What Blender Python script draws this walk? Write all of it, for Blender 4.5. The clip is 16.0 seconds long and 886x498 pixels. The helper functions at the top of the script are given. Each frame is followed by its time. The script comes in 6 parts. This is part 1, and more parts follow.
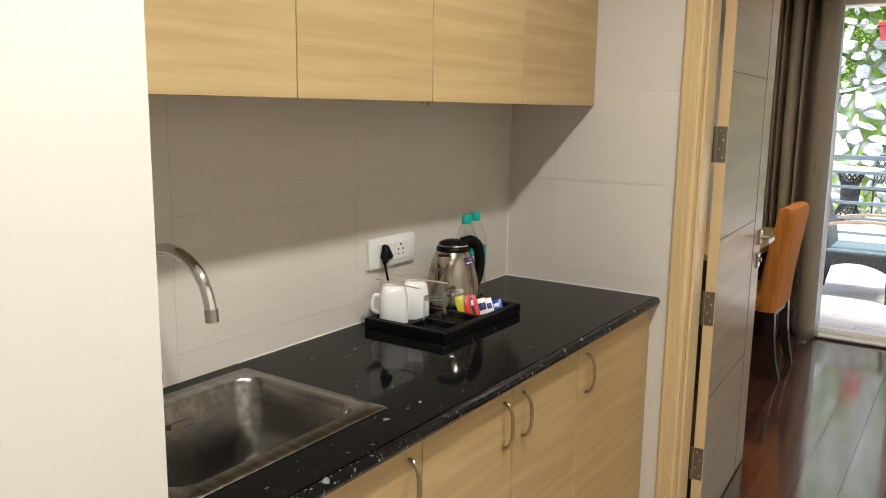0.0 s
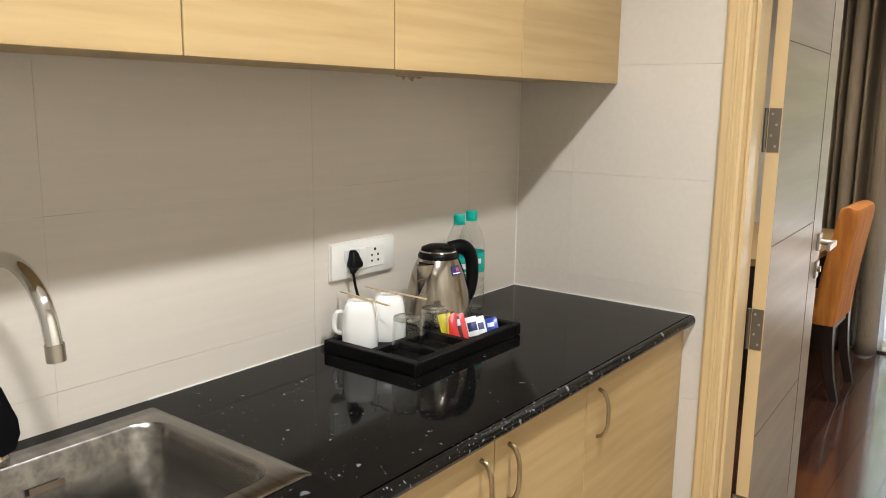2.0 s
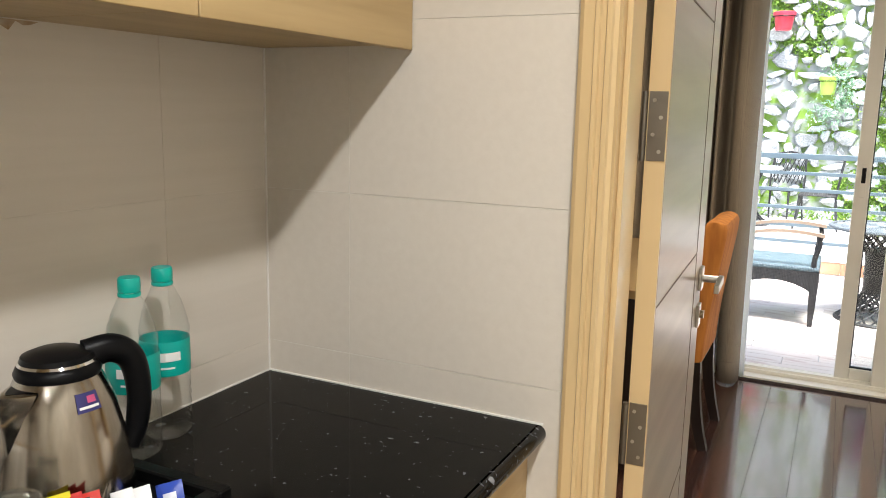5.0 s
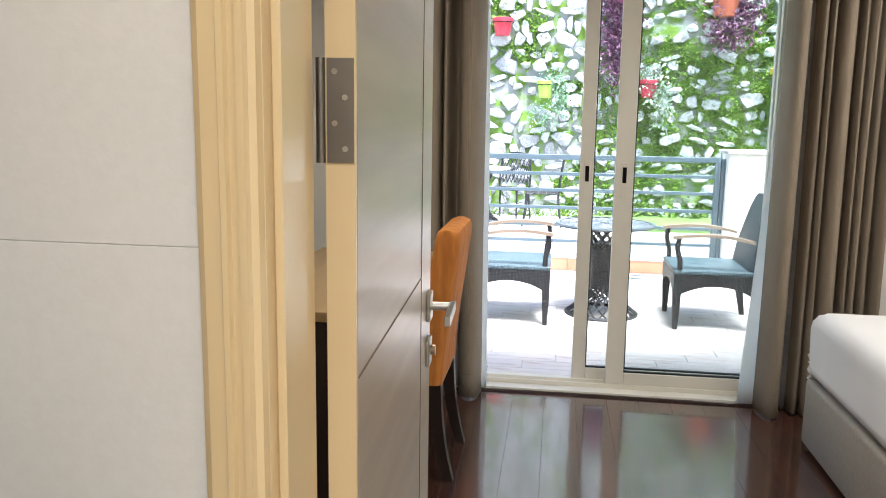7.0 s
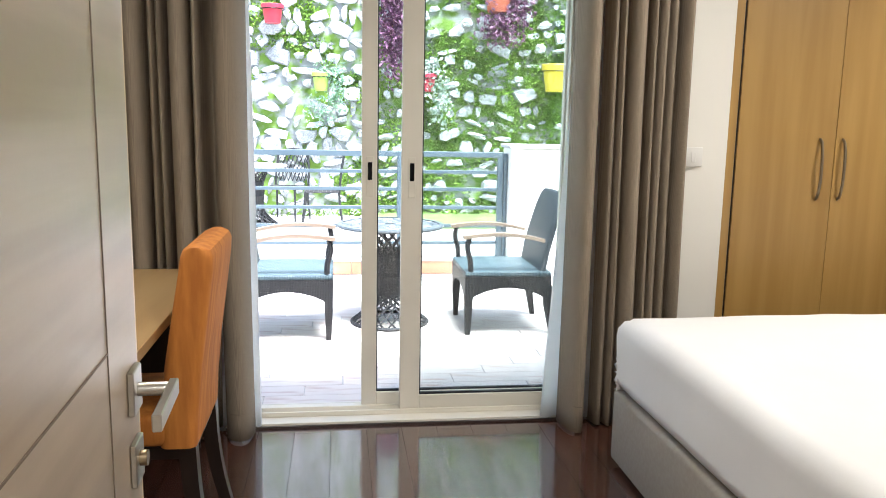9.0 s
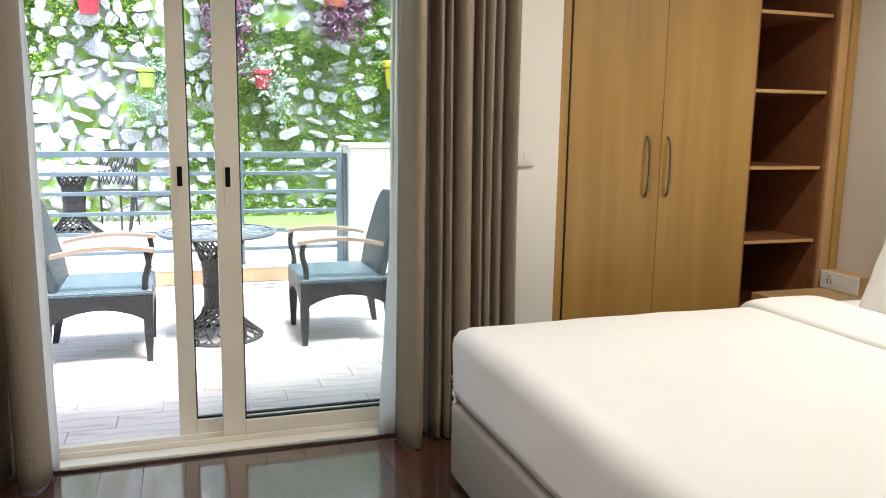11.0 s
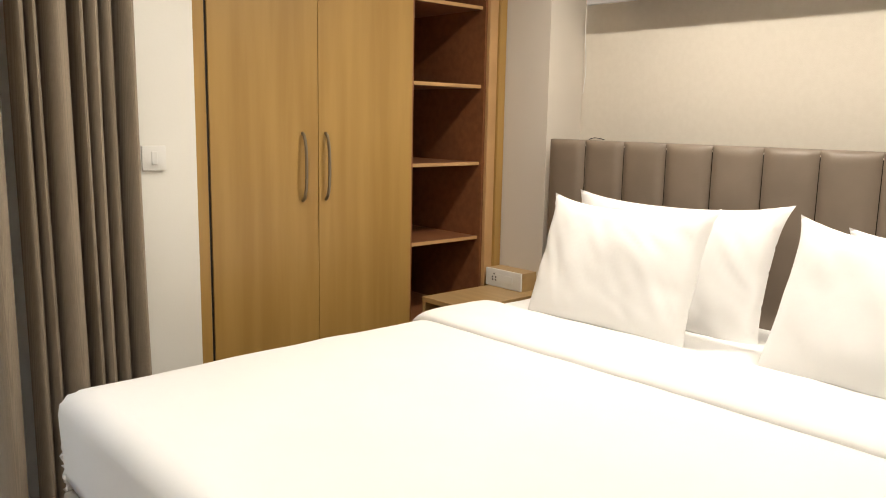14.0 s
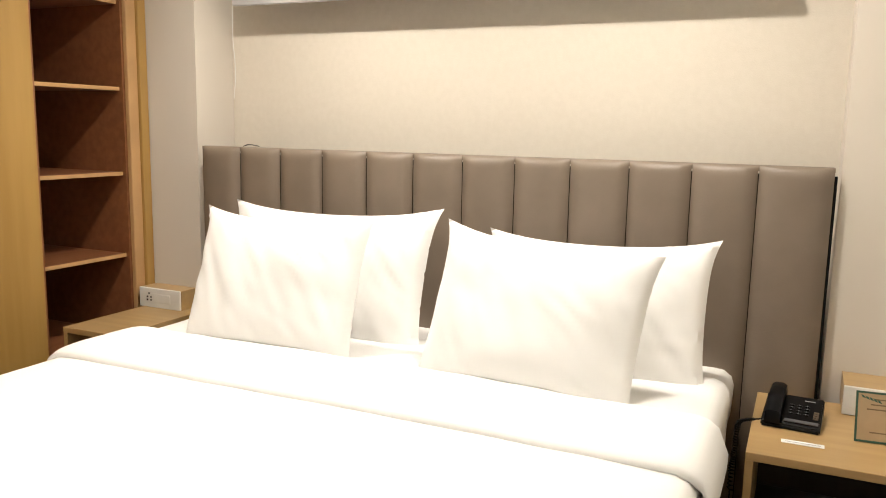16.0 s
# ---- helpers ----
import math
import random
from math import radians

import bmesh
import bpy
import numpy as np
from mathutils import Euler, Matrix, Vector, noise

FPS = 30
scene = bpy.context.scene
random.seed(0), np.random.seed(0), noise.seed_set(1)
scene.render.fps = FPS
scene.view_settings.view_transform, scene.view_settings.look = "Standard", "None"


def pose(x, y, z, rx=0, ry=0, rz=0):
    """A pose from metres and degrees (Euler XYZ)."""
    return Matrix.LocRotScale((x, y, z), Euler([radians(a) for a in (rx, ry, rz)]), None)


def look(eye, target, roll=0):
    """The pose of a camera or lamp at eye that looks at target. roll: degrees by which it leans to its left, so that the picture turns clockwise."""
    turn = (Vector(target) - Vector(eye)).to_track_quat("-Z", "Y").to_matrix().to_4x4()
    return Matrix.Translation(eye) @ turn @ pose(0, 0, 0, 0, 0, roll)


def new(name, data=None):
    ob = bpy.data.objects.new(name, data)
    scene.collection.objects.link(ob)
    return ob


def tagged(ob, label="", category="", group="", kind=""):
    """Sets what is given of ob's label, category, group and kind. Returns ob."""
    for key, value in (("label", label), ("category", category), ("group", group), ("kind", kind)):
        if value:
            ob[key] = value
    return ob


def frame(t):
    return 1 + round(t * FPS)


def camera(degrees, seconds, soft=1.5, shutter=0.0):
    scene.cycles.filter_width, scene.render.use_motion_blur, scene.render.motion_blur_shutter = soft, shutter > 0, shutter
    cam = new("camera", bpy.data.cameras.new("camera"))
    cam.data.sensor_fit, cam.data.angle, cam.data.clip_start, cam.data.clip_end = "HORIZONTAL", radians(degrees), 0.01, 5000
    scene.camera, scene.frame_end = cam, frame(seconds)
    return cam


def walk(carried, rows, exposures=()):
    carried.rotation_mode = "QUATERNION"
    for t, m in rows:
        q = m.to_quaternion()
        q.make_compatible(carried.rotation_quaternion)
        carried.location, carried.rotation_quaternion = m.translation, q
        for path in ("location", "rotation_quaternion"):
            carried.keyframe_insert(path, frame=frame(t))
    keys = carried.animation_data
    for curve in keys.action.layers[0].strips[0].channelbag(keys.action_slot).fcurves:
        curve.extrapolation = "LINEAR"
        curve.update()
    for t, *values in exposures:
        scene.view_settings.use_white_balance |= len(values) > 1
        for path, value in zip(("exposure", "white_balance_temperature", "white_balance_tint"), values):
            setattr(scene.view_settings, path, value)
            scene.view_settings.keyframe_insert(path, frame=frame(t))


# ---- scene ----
cam = camera(58.4, 16.0, 1.0)
PATH = [
    (0, (0.032, -0.009, 1.522), (-1.067, 1.625, 1.174), 0.8),
    (0.5, (0.003, 0.089, 1.498), (-1.109, 1.718, 1.166), 0.7),
    (1, (-0.037, 0.216, 1.483), (-1.149, 1.845, 1.151), 0.8),
    (1.5, (-0.069, 0.341, 1.485), (-1.208, 1.946, 1.131), 0.8),
    (2, (-0.08, 0.426, 1.477), (-1.27, 1.993, 1.117), 0.8),
    (2.5, (-0.163, 0.557, 1.468), (-1.376, 2.104, 1.103), 0.8),
    (3, (-0.258, 0.693, 1.459), (-1.478, 2.236, 1.097), 0.9),
    (3.5, (-0.322, 0.851, 1.444), (-1.542, 2.391, 1.07), 0.9),
    (4, (-0.349, 1.034, 1.451), (-1.555, 2.584, 1.07), 0.9),
    (4.5, (-0.362, 1.174, 1.455), (-1.431, 2.822, 1.078), 1.0),
    (5, (-0.395, 1.3, 1.441), (-1.271, 3.064, 1.093), 1.2),
    (5.2, (-0.41, 1.357, 1.45), (-1.197, 3.16, 1.091), 1.2),
    (7.5, (-0.452, 1.934, 1.406), (-0.589, 3.904, 1.087), 0.8),
    (8, (-0.488, 2.08, 1.408), (-0.45, 4.053, 1.083), 0.9),
    (8.5, (-0.476, 2.214, 1.387), (-0.29, 4.178, 1.062), 0.9),
    (9, (-0.425, 2.38, 1.379), (-0.162, 4.336, 1.057), 1.1),
    (11.3, (-0.254, 2.658, 1.388), (0.429, 4.51, 1.068), 1.0),
    (11.5, (-0.237, 2.722, 1.377), (0.488, 4.559, 1.058), 1.1),
    (12, (-0.169, 2.809, 1.386), (0.67, 4.594, 1.058), 1.1),
    (12.5, (-0.131, 2.861, 1.388), (0.847, 4.576, 1.067), 1.2),
    (13, (-0.096, 2.936, 1.383), (1.008, 4.573, 1.065), 1.1),
    (13.5, (-0.023, 2.996, 1.383), (1.182, 4.56, 1.059), 1.2),
    (14, (0.058, 3.024, 1.392), (1.377, 4.492, 1.068), 1.1),
    (14.5, (0.124, 2.999, 1.413), (1.581, 4.33, 1.084), 1.1),
    (15, (0.14, 3.016, 1.388), (1.747, 4.166, 1.078), 1.0),
    (15.5, (0.159, 3.045, 1.403), (1.89, 3.998, 1.093), 1.0),
    (16, (0.181, 3.059, 1.418), (1.98, 3.876, 1.111), 1.1),
]
EXPOSURES = [  # seconds, stops, kelvin, tint
    (0, 1.55, 6400, 10), (2, 1.95, 6200, 10), (2.5, 2.2, 6000, 10), (3, 2.35, 5900, 10), (3.5, 2.7, 5850, 10), (4.2, 2.55, 5800, 10), (5, 1.9, 6350, 10),
    (7.5, 1.88, 5800, 10), (8, 2.05, 5800, 10), (8.5, 2.05, 5750, 10), (9, 2.1, 5850, 10), (11.5, 1.7, 6250, 10), (12, 1.6, 6450, 10), (14, 2.05, 6350, 10), (16, 2.25, 6250, 10),
]
walk(cam, [(t, look(eye, target, roll)) for t, eye, target, roll in PATH], EXPOSURES)

# ---- light ----
world = bpy.data.worlds.new("world")
scene.world = world
world.use_nodes = True
wn = world.node_tree
sky = wn.nodes.new("ShaderNodeTexSky")
sky.sky_type, sky.sun_disc = "NISHITA", False
sky.sun_elevation, sky.sun_rotation = radians(69), radians(153)
sky.air_density, sky.dust_density = 1.0, 3.0
wn.links.new(sky.outputs[0], wn.nodes["Background"].inputs[0])
wn.nodes["Background"].inputs[1].default_value = 0.15
sun = new("sun", bpy.data.lights.new("sun", "SUN"))
sun.data.energy, sun.data.angle, sun.data.color = 5.0, radians(25), (0.97, 0.99, 1.0)
sun.matrix_world = look((0, 0, 20), (-3.5, 7.0, 0.0))

SPOTS = [  # x, y, z, watts, beam, warmth: recessed ceiling lamps
    (-0.21, 0.45, 2.58, 6.5, 160, 0), (-0.21, 1.45, 2.58, 6.9, 160, 0), (-0.21, -0.6, 2.58, 2.4, 160, 0),
    (2.5, 3.6, 2.58, 5.5, 160, 1), (2.5, 4.9, 2.58, 5.7, 160, 1), (1.0, 5.0, 2.58, 2.8, 160, 1), (0.0, 3.7, 2.58, 2.8, 150, 1), (-0.9, 4.5, 2.58, 3.1, 150, 1),
]
for x, y, z, watts, beam, warm in SPOTS:
    lamp = new("downlight_glow", bpy.data.lights.new("downlight_glow", "AREA"))
    lamp.data.shape, lamp.data.size, lamp.data.energy, lamp.data.spread = "DISK", 0.11, watts, radians(beam)
    lamp.data.color = (1.0, 0.90, 0.77) if warm else (1.0, 0.98, 0.94)
    lamp.location = (x, y, z - 0.03)


# ---- materials ----
def mat(name, color, rough=0.5, metal=0.0, alt=None, scale=(6, 6, 6), bump=0.0, bump_scale=60.0, detail=4.0, vary=0.0, coat=0.0, spread=(0.35, 0.65), trans=0.0, island=False):
    """A surface: two tones mixed by noise, finer grain in the relief, and a small change from piece to piece."""
    m = bpy.data.materials.new(name)
    m.use_nodes = True
    n, l = m.node_tree.nodes, m.node_tree.links
    b = n["Principled BSDF"]
    b.inputs["Roughness"].default_value, b.inputs["Metallic"].default_value = rough, metal
    b.inputs["Coat Weight"].default_value = coat
    b.inputs["Coat Roughness"].default_value = 0.08
    b.inputs["Transmission Weight"].default_value = trans
    co = n.new("ShaderNodeTexCoord")
    mp = n.new("ShaderNodeMapping")
    mp.inputs["Scale"].default_value = scale
    l.new(co.outputs["Object"], mp.inputs["Vector"])
    tone = n.new("ShaderNodeTexNoise")
    tone.inputs["Scale"].default_value, tone.inputs["Detail"].default_value = 1.0, detail
    l.new(mp.outputs[0], tone.inputs["Vector"])
    ramp = n.new("ShaderNodeValToRGB")
    ramp.color_ramp.elements[0].position, ramp.color_ramp.elements[1].position = spread
    ramp.color_ramp.elements[0].color = (*color, 1)
    ramp.color_ramp.elements[1].color = (*(alt or [c * 0.88 for c in color]), 1)
    l.new(tone.outputs["Fac"], ramp.inputs["Fac"])
    out = ramp.outputs["Color"]
    if vary:
        hsv = n.new("ShaderNodeHueSaturation")
        if island:
            rnd = n.new("ShaderNodeNewGeometry").outputs["Random Per Island"]
        else:
            rnd = n.new("ShaderNodeObjectInfo").outputs["Random"]
        mr = n.new("ShaderNodeMapRange")
        mr.inputs["To Min"].default_value, mr.inputs["To Max"].default_value = 1 - vary, 1 + vary
        l.new(rnd, mr.inputs["Value"])
        l.new(mr.outputs[0], hsv.inputs["Value"])
        l.new(out, hsv.inputs["Color"])
        out = hsv.outputs["Color"]
    l.new(out, b.inputs["Base Color"])
    if bump:
        fine = n.new("ShaderNodeTexNoise")
        fine.inputs["Scale"].default_value, fine.inputs["Detail"].default_value = bump_scale, 3.0
        l.new(co.outputs["Object"], fine.inputs["Vector"])
        bp = n.new("ShaderNodeBump")
        bp.inputs["Strength"].default_value, bp.inputs["Distance"].default_value = bump, 0.004
        l.new(fine.outputs["Fac"], bp.inputs["Height"])
        l.new(bp.outputs[0], b.inputs["Normal"])
    return m


def weave(name, color, alt, size, rough=0.6, depth=0.003):
    """Woven cane or cloth: crossed waves in relief and tone."""
    m = mat(name, color, rough)
    n, l = m.node_tree.nodes, m.node_tree.links
    b = n["Principled BSDF"]
    co = n["Texture Coordinate"]
    hs = []
    for axis in "XYZ":
        w = n.new("ShaderNodeTexWave")
        w.bands_direction = axis
        w.inputs["Scale"].default_value = 0.31 / size
        w.inputs["Distortion"].default_value = 0.4
        l.new(co.outputs["Object"], w.inputs["Vector"])
        hs.append(w.outputs["Fac"])
    a1, a2 = n.new("ShaderNodeMath"), n.new("ShaderNodeMath")
    a1.operation = a2.operation = "MULTIPLY"
    l.new(hs[0], a1.inputs[0]); l.new(hs[1], a1.inputs[1])
    a3 = n.new("ShaderNodeMath"); a3.operation = "ADD"
    l.new(hs[2], a2.inputs[0]); a2.inputs[1].default_value = 0.5
    l.new(a1.outputs[0], a3.inputs[0]); l.new(a2.outputs[0], a3.inputs[1])
    ramp = n["Color Ramp"]
    ramp.color_ramp.elements[0].color, ramp.color_ramp.elements[1].color = (*alt, 1), (*color, 1)
    ramp.color_ramp.elements[0].position, ramp.color_ramp.elements[1].position = 0.1, 0.7
    l.new(a3.outputs[0], ramp.inputs["Fac"])
    bp = n.new("ShaderNodeBump")
    bp.inputs["Strength"].default_value, bp.inputs["Distance"].default_value = 0.7, depth
    l.new(a3.outputs[0], bp.inputs["Height"])
    l.new(bp.outputs[0], b.inputs["Normal"])
    return m


def granite_mat(name, rough, gloss, share, pale):
    """Black stone with sparse angular pale flecks and fine crystal dust; share: how many of the grains are pale."""
    m = mat(name, (0.003, 0.003, 0.003), rough, alt=(0.006, 0.0055, 0.005), scale=(30, 30, 30))
    n, l = m.node_tree.nodes, m.node_tree.links
    b = n["Principled BSDF"]
    b.inputs["Specular IOR Level"].default_value = gloss
    co = n["Texture Coordinate"].outputs["Object"]
    shift = n.new("ShaderNodeTexNoise")
    shift.inputs["Scale"].default_value = 55
    l.new(co, shift.inputs["Vector"])
    bend = n.new("ShaderNodeVectorMath")
    bend.operation = "MULTIPLY_ADD"
    bend.inputs[1].default_value = (0.022, 0.022, 0.022)
    l.new(shift.outputs["Color"], bend.inputs[0])
    l.new(co, bend.inputs[2])
    out = n["Color Ramp"].outputs["Color"]
    for scale, size, few in ((38, 0.30, share), (95, 0.34, share * 1.6), (240, 0.42, share * 1.5)):
        v = n.new("ShaderNodeTexVoronoi")
        v.inputs["Scale"].default_value = scale
        l.new(bend.outputs[0], v.inputs["Vector"])
        pick, near, both = n.new("ShaderNodeMath"), n.new("ShaderNodeMapRange"), n.new("ShaderNodeMath")
        sep = n.new("ShaderNodeSeparateColor")
        l.new(v.outputs["Color"], sep.inputs[0])
        pick.operation, both.operation = "LESS_THAN", "MULTIPLY"
        pick.inputs[1].default_value = few
        l.new(sep.outputs[0], pick.inputs[0])
        near.inputs["From Min"].default_value, near.inputs["From Max"].default_value = size, size * 0.7
        l.new(v.outputs["Distance"], near.inputs["Value"])
        l.new(pick.outputs[0], both.inputs[0])
        l.new(near.outputs[0], both.inputs[1])
        mix = n.new("ShaderNodeMix")
        mix.data_type = "RGBA"
        l.new(both.outputs[0], mix.inputs["Factor"])
        l.new(out, mix.inputs["A"])
        mix.inputs["B"].default_value = (*pale, 1)
        out = mix.outputs["Result"]
    l.new(out, b.inputs["Base Color"])
    return m


def brushed_round(m, amount):
    """Turned metal: the brushing runs round the upright axis."""
    n, l = m.node_tree.nodes, m.node_tree.links
    t = n.new("ShaderNodeTangent")
    t.direction_type, t.axis = "RADIAL", "Z"
    b = n["Principled BSDF"]
    b.inputs["Anisotropic"].default_value = amount
    l.new(t.outputs[0], b.inputs["Tangent"])
    return m


M_TILE = mat("beige_wall_tile", (0.63, 0.58, 0.51), 0.32, alt=(0.61, 0.56, 0.49), scale=(60, 2, 60), bump=0.06, bump_scale=140, vary=0.015)
M_GROUT = mat("pale_grout", (0.66, 0.615, 0.55), 0.8, alt=(0.43, 0.37, 0.29), scale=(7, 7, 7), spread=(0.48, 0.66))
M_SEAL = mat("white_silicone", (0.80, 0.78, 0.73), 0.5)
M_STAIN = mat("brown_glue_stain", (0.30, 0.19, 0.10), 0.6, alt=(0.45, 0.36, 0.26), scale=(40, 40, 40))
M_CREAM = mat("cream_paint", (0.68, 0.65, 0.59), 0.55, alt=(0.66, 0.63, 0.565), scale=(1.5, 1.5, 1.5), bump=0.04, bump_scale=90)
M_WHITE = mat("white_paint", (0.78, 0.76, 0.70), 0.6, alt=(0.75, 0.73, 0.67), scale=(1.2, 1.2, 1.2), bump=0.04, bump_scale=90)
M_PAPER = mat("beige_wallpaper", (0.67, 0.61, 0.52), 0.75, alt=(0.65, 0.59, 0.50), scale=(40, 40, 40), bump=0.15, bump_scale=220)
M_GREY = mat("grey_beige_paint", (0.64, 0.585, 0.51), 0.65, alt=(0.62, 0.565, 0.49), scale=(1.5, 1.5, 1.5), bump=0.04)
M_CEIL = mat("white_ceiling_paint", (0.8, 0.79, 0.76), 0.8)
M_MAPLE = mat("maple_laminate", (0.455, 0.325, 0.155), 0.42, alt=(0.385, 0.265, 0.118), scale=(40, 2.2, 40), bump=0.03, bump_scale=120, vary=0.03)
M_MAPLE_V = mat("maple_laminate_upright", (0.395, 0.24, 0.07), 0.36, alt=(0.335, 0.195, 0.053), scale=(16, 16, 1.0), bump=0.03, bump_scale=120, vary=0.03)
M_FRAME = mat("varnished_beech", (0.62, 0.455, 0.24), 0.3, alt=(0.60, 0.435, 0.225), scale=(30, 30, 1.5), coat=0.3)
M_SHELFWOOD = mat("reddish_shelf_veneer", (0.235, 0.092, 0.036), 0.45, alt=(0.19, 0.07, 0.026), scale=(1.5, 26, 26), bump=0.03)
M_EDGE = mat("beech_edge_band", (0.50, 0.30, 0.13), 0.4)
M_DOOR = mat("walnut_door_veneer", (0.365, 0.285, 0.20), 0.28, alt=(0.27, 0.20, 0.135), scale=(1.2, 26, 18), bump=0.04, bump_scale=30)
M_GROOVE = mat("dark_groove", (0.15, 0.11, 0.075), 0.6)
M_GRANITE = granite_mat("black_granite", 0.06, 0.07, 0.012, (0.11, 0.115, 0.12))
M_NOSING = granite_mat("rough_granite_edge", 0.2, 0.2, 0.07, (0.17, 0.178, 0.19))
M_STEEL = mat("brushed_steel", (0.18, 0.173, 0.162), 0.24, 1.0, alt=(0.32, 0.305, 0.28), scale=(3, 60, 60), bump=0.02)
# the kettle's two tones form upright streaks that imitate reflections in the steel
M_KETTLE = brushed_round(mat("kettle_steel", (0.44, 0.40, 0.345), 0.16, 1.0, alt=(0.30, 0.265, 0.22), scale=(45, 45, 1.5)), 0.5)
M_CHROME = mat("polished_chrome", (0.75, 0.74, 0.72), 0.08, 1.0)
M_BRASS = mat("antique_brass", (0.33, 0.25, 0.15), 0.32, 1.0)
M_NICKEL = mat("satin_nickel", (0.52, 0.49, 0.43), 0.3, 1.0)
M_HINGE = mat("tarnished_steel_hinge", (0.22, 0.195, 0.16), 0.45, 1.0, bump=0.1)
M_FLOOR = mat("dark_laminate", (0.095, 0.038, 0.025), 0.11, alt=(0.026, 0.011, 0.008), scale=(38, 1.1, 38), bump=0.04, bump_scale=70, vary=0.14, detail=6)
M_FLOOR.node_tree.nodes["Principled BSDF"].inputs["Specular IOR Level"].default_value = 1.0
n, l = M_FLOOR.node_tree.nodes, M_FLOOR.node_tree.links
n["Principled BSDF"].inputs["Coat Weight"].default_value = 0.8
sheen = n.new("ShaderNodeMapRange")
sheen.inputs["From Min"].default_value, sheen.inputs["From Max"].default_value = 0.3, 0.7
sheen.inputs["To Min"].default_value, sheen.inputs["To Max"].default_value = 0.07, 0.20
l.new(n["Noise Texture"].outputs["Fac"], sheen.inputs["Value"])
l.new(sheen.outputs[0], n["Principled BSDF"].inputs["Roughness"])
ripple = n.new("ShaderNodeBump")
ripple.inputs["Strength"].default_value, ripple.inputs["Distance"].default_value = 0.03, 0.004
l.new(n["Noise Texture"].outputs["Fac"], ripple.inputs["Height"])
l.new(n["Bump"].outputs[0], ripple.inputs["Normal"])
l.new(ripple.outputs[0], n["Principled BSDF"].inputs["Normal"])
M_ANTIQUE = mat("antique_nickel", (0.30, 0.25, 0.18), 0.34, 1.0)
M_GAP = mat("dark_joint", (0.012, 0.008, 0.006), 0.6)
M_CURTAIN = weave("taupe_curtain_cloth", (0.33, 0.27, 0.197), (0.205, 0.163, 0.115), 0.0016, 0.85, 0.0006)
M_HEM = mat("hem_thread", (0.20, 0.16, 0.115), 0.9)
M_SHEER = mat("white_sheer", (0.85, 0.85, 0.84), 0.9)
n, l = M_SHEER.node_tree.nodes, M_SHEER.node_tree.links
glow_through, half = n.new("ShaderNodeBsdfTranslucent"), n.new("ShaderNodeMixShader")
glow_through.inputs[0].default_value = (0.93, 0.93, 0.92, 1)
half.inputs[0].default_value = 0.9
l.new(n["Principled BSDF"].outputs[0], half.inputs[1])
l.new(glow_through.outputs[0], half.inputs[2])
l.new(half.outputs[0], n["Material Output"].inputs[0])
M_PVC = mat("white_pvc", (0.76, 0.72, 0.62), 0.35, alt=(0.73, 0.69, 0.59))
M_RUBBER = mat("black_rubber", (0.015, 0.017, 0.02), 0.6)
M_LINEN = mat("white_linen", (0.80, 0.79, 0.77), 0.85, alt=(0.78, 0.77, 0.745), scale=(3, 3, 3), bump=0.08, bump_scale=35)
M_PILLOW = mat("white_pillowcase", (0.80, 0.79, 0.77), 0.85, alt=(0.78, 0.77, 0.75), scale=(4, 4, 4), bump=0.15, bump_scale=14)
M_BASE = mat("greige_upholstery", (0.33, 0.295, 0.245), 0.7, alt=(0.30, 0.265, 0.22), scale=(60, 60, 60), bump=0.1, bump_scale=200)
M_LEATHER = mat("taupe_leatherette", (0.20, 0.157, 0.117), 0.45, alt=(0.172, 0.134, 0.098), scale=(5, 5, 5), bump=0.12, bump_scale=160)
M_VELVET = mat("orange_velvet", (0.60, 0.225, 0.035), 0.85, alt=(0.44, 0.145, 0.02), scale=(30, 30, 5), bump=0.08, bump_scale=120)
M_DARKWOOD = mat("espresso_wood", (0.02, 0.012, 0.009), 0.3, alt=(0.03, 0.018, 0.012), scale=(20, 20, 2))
M_DESK = mat("beech_desk", (0.44, 0.295, 0.13), 0.35, alt=(0.39, 0.255, 0.11), scale=(20, 1.5, 20))
M_PLASTIC = mat("white_plastic", (0.78, 0.77, 0.73), 0.3)
M_BLACK = mat("black_plastic", (0.004, 0.004, 0.0045), 0.35)
M_TRAY = mat("matt_black_tray", (0.003, 0.003, 0.003), 0.5, bump=0.1, bump_scale=120)
for dark in (M_BLACK, M_TRAY):
    dark.node_tree.nodes["Principled BSDF"].inputs["Specular IOR Level"].default_value = 0.12
M_CHINA = mat("white_porcelain", (0.82, 0.81, 0.78), 0.12)


# ---- building helpers ----
def thing(name, at=(0, 0, 0), label="", category="", group="", kind=""):
    e = new(name)
    e.location = at
    e.empty_display_size = 0.1
    return tagged(e, label, category, group, kind)


def origin_of(ob):
    p = Vector((0, 0, 0))
    while ob is not None:
        p += ob.location
        ob = ob.parent
    return p


def part(name, bm, material, parent=None, label="", smooth=False, kind=""):
    """One mesh object from a bmesh in world coordinates, under parent."""
    if parent is not None:
        bmesh.ops.translate(bm, verts=bm.verts, vec=-origin_of(parent))
    me = bpy.data.meshes.new(name)
    if smooth:
        for f in bm.faces:
            f.smooth = True
    bm.to_mesh(me)
    bm.free()
    if smooth:
        me.set_sharp_from_angle(angle=radians(40))
    for mt in (material if isinstance(material, (list, tuple)) else [material]):
        me.materials.append(mt)
    ob = new(name, me)
    ob.parent = parent
    return tagged(ob, label, "", "", kind)


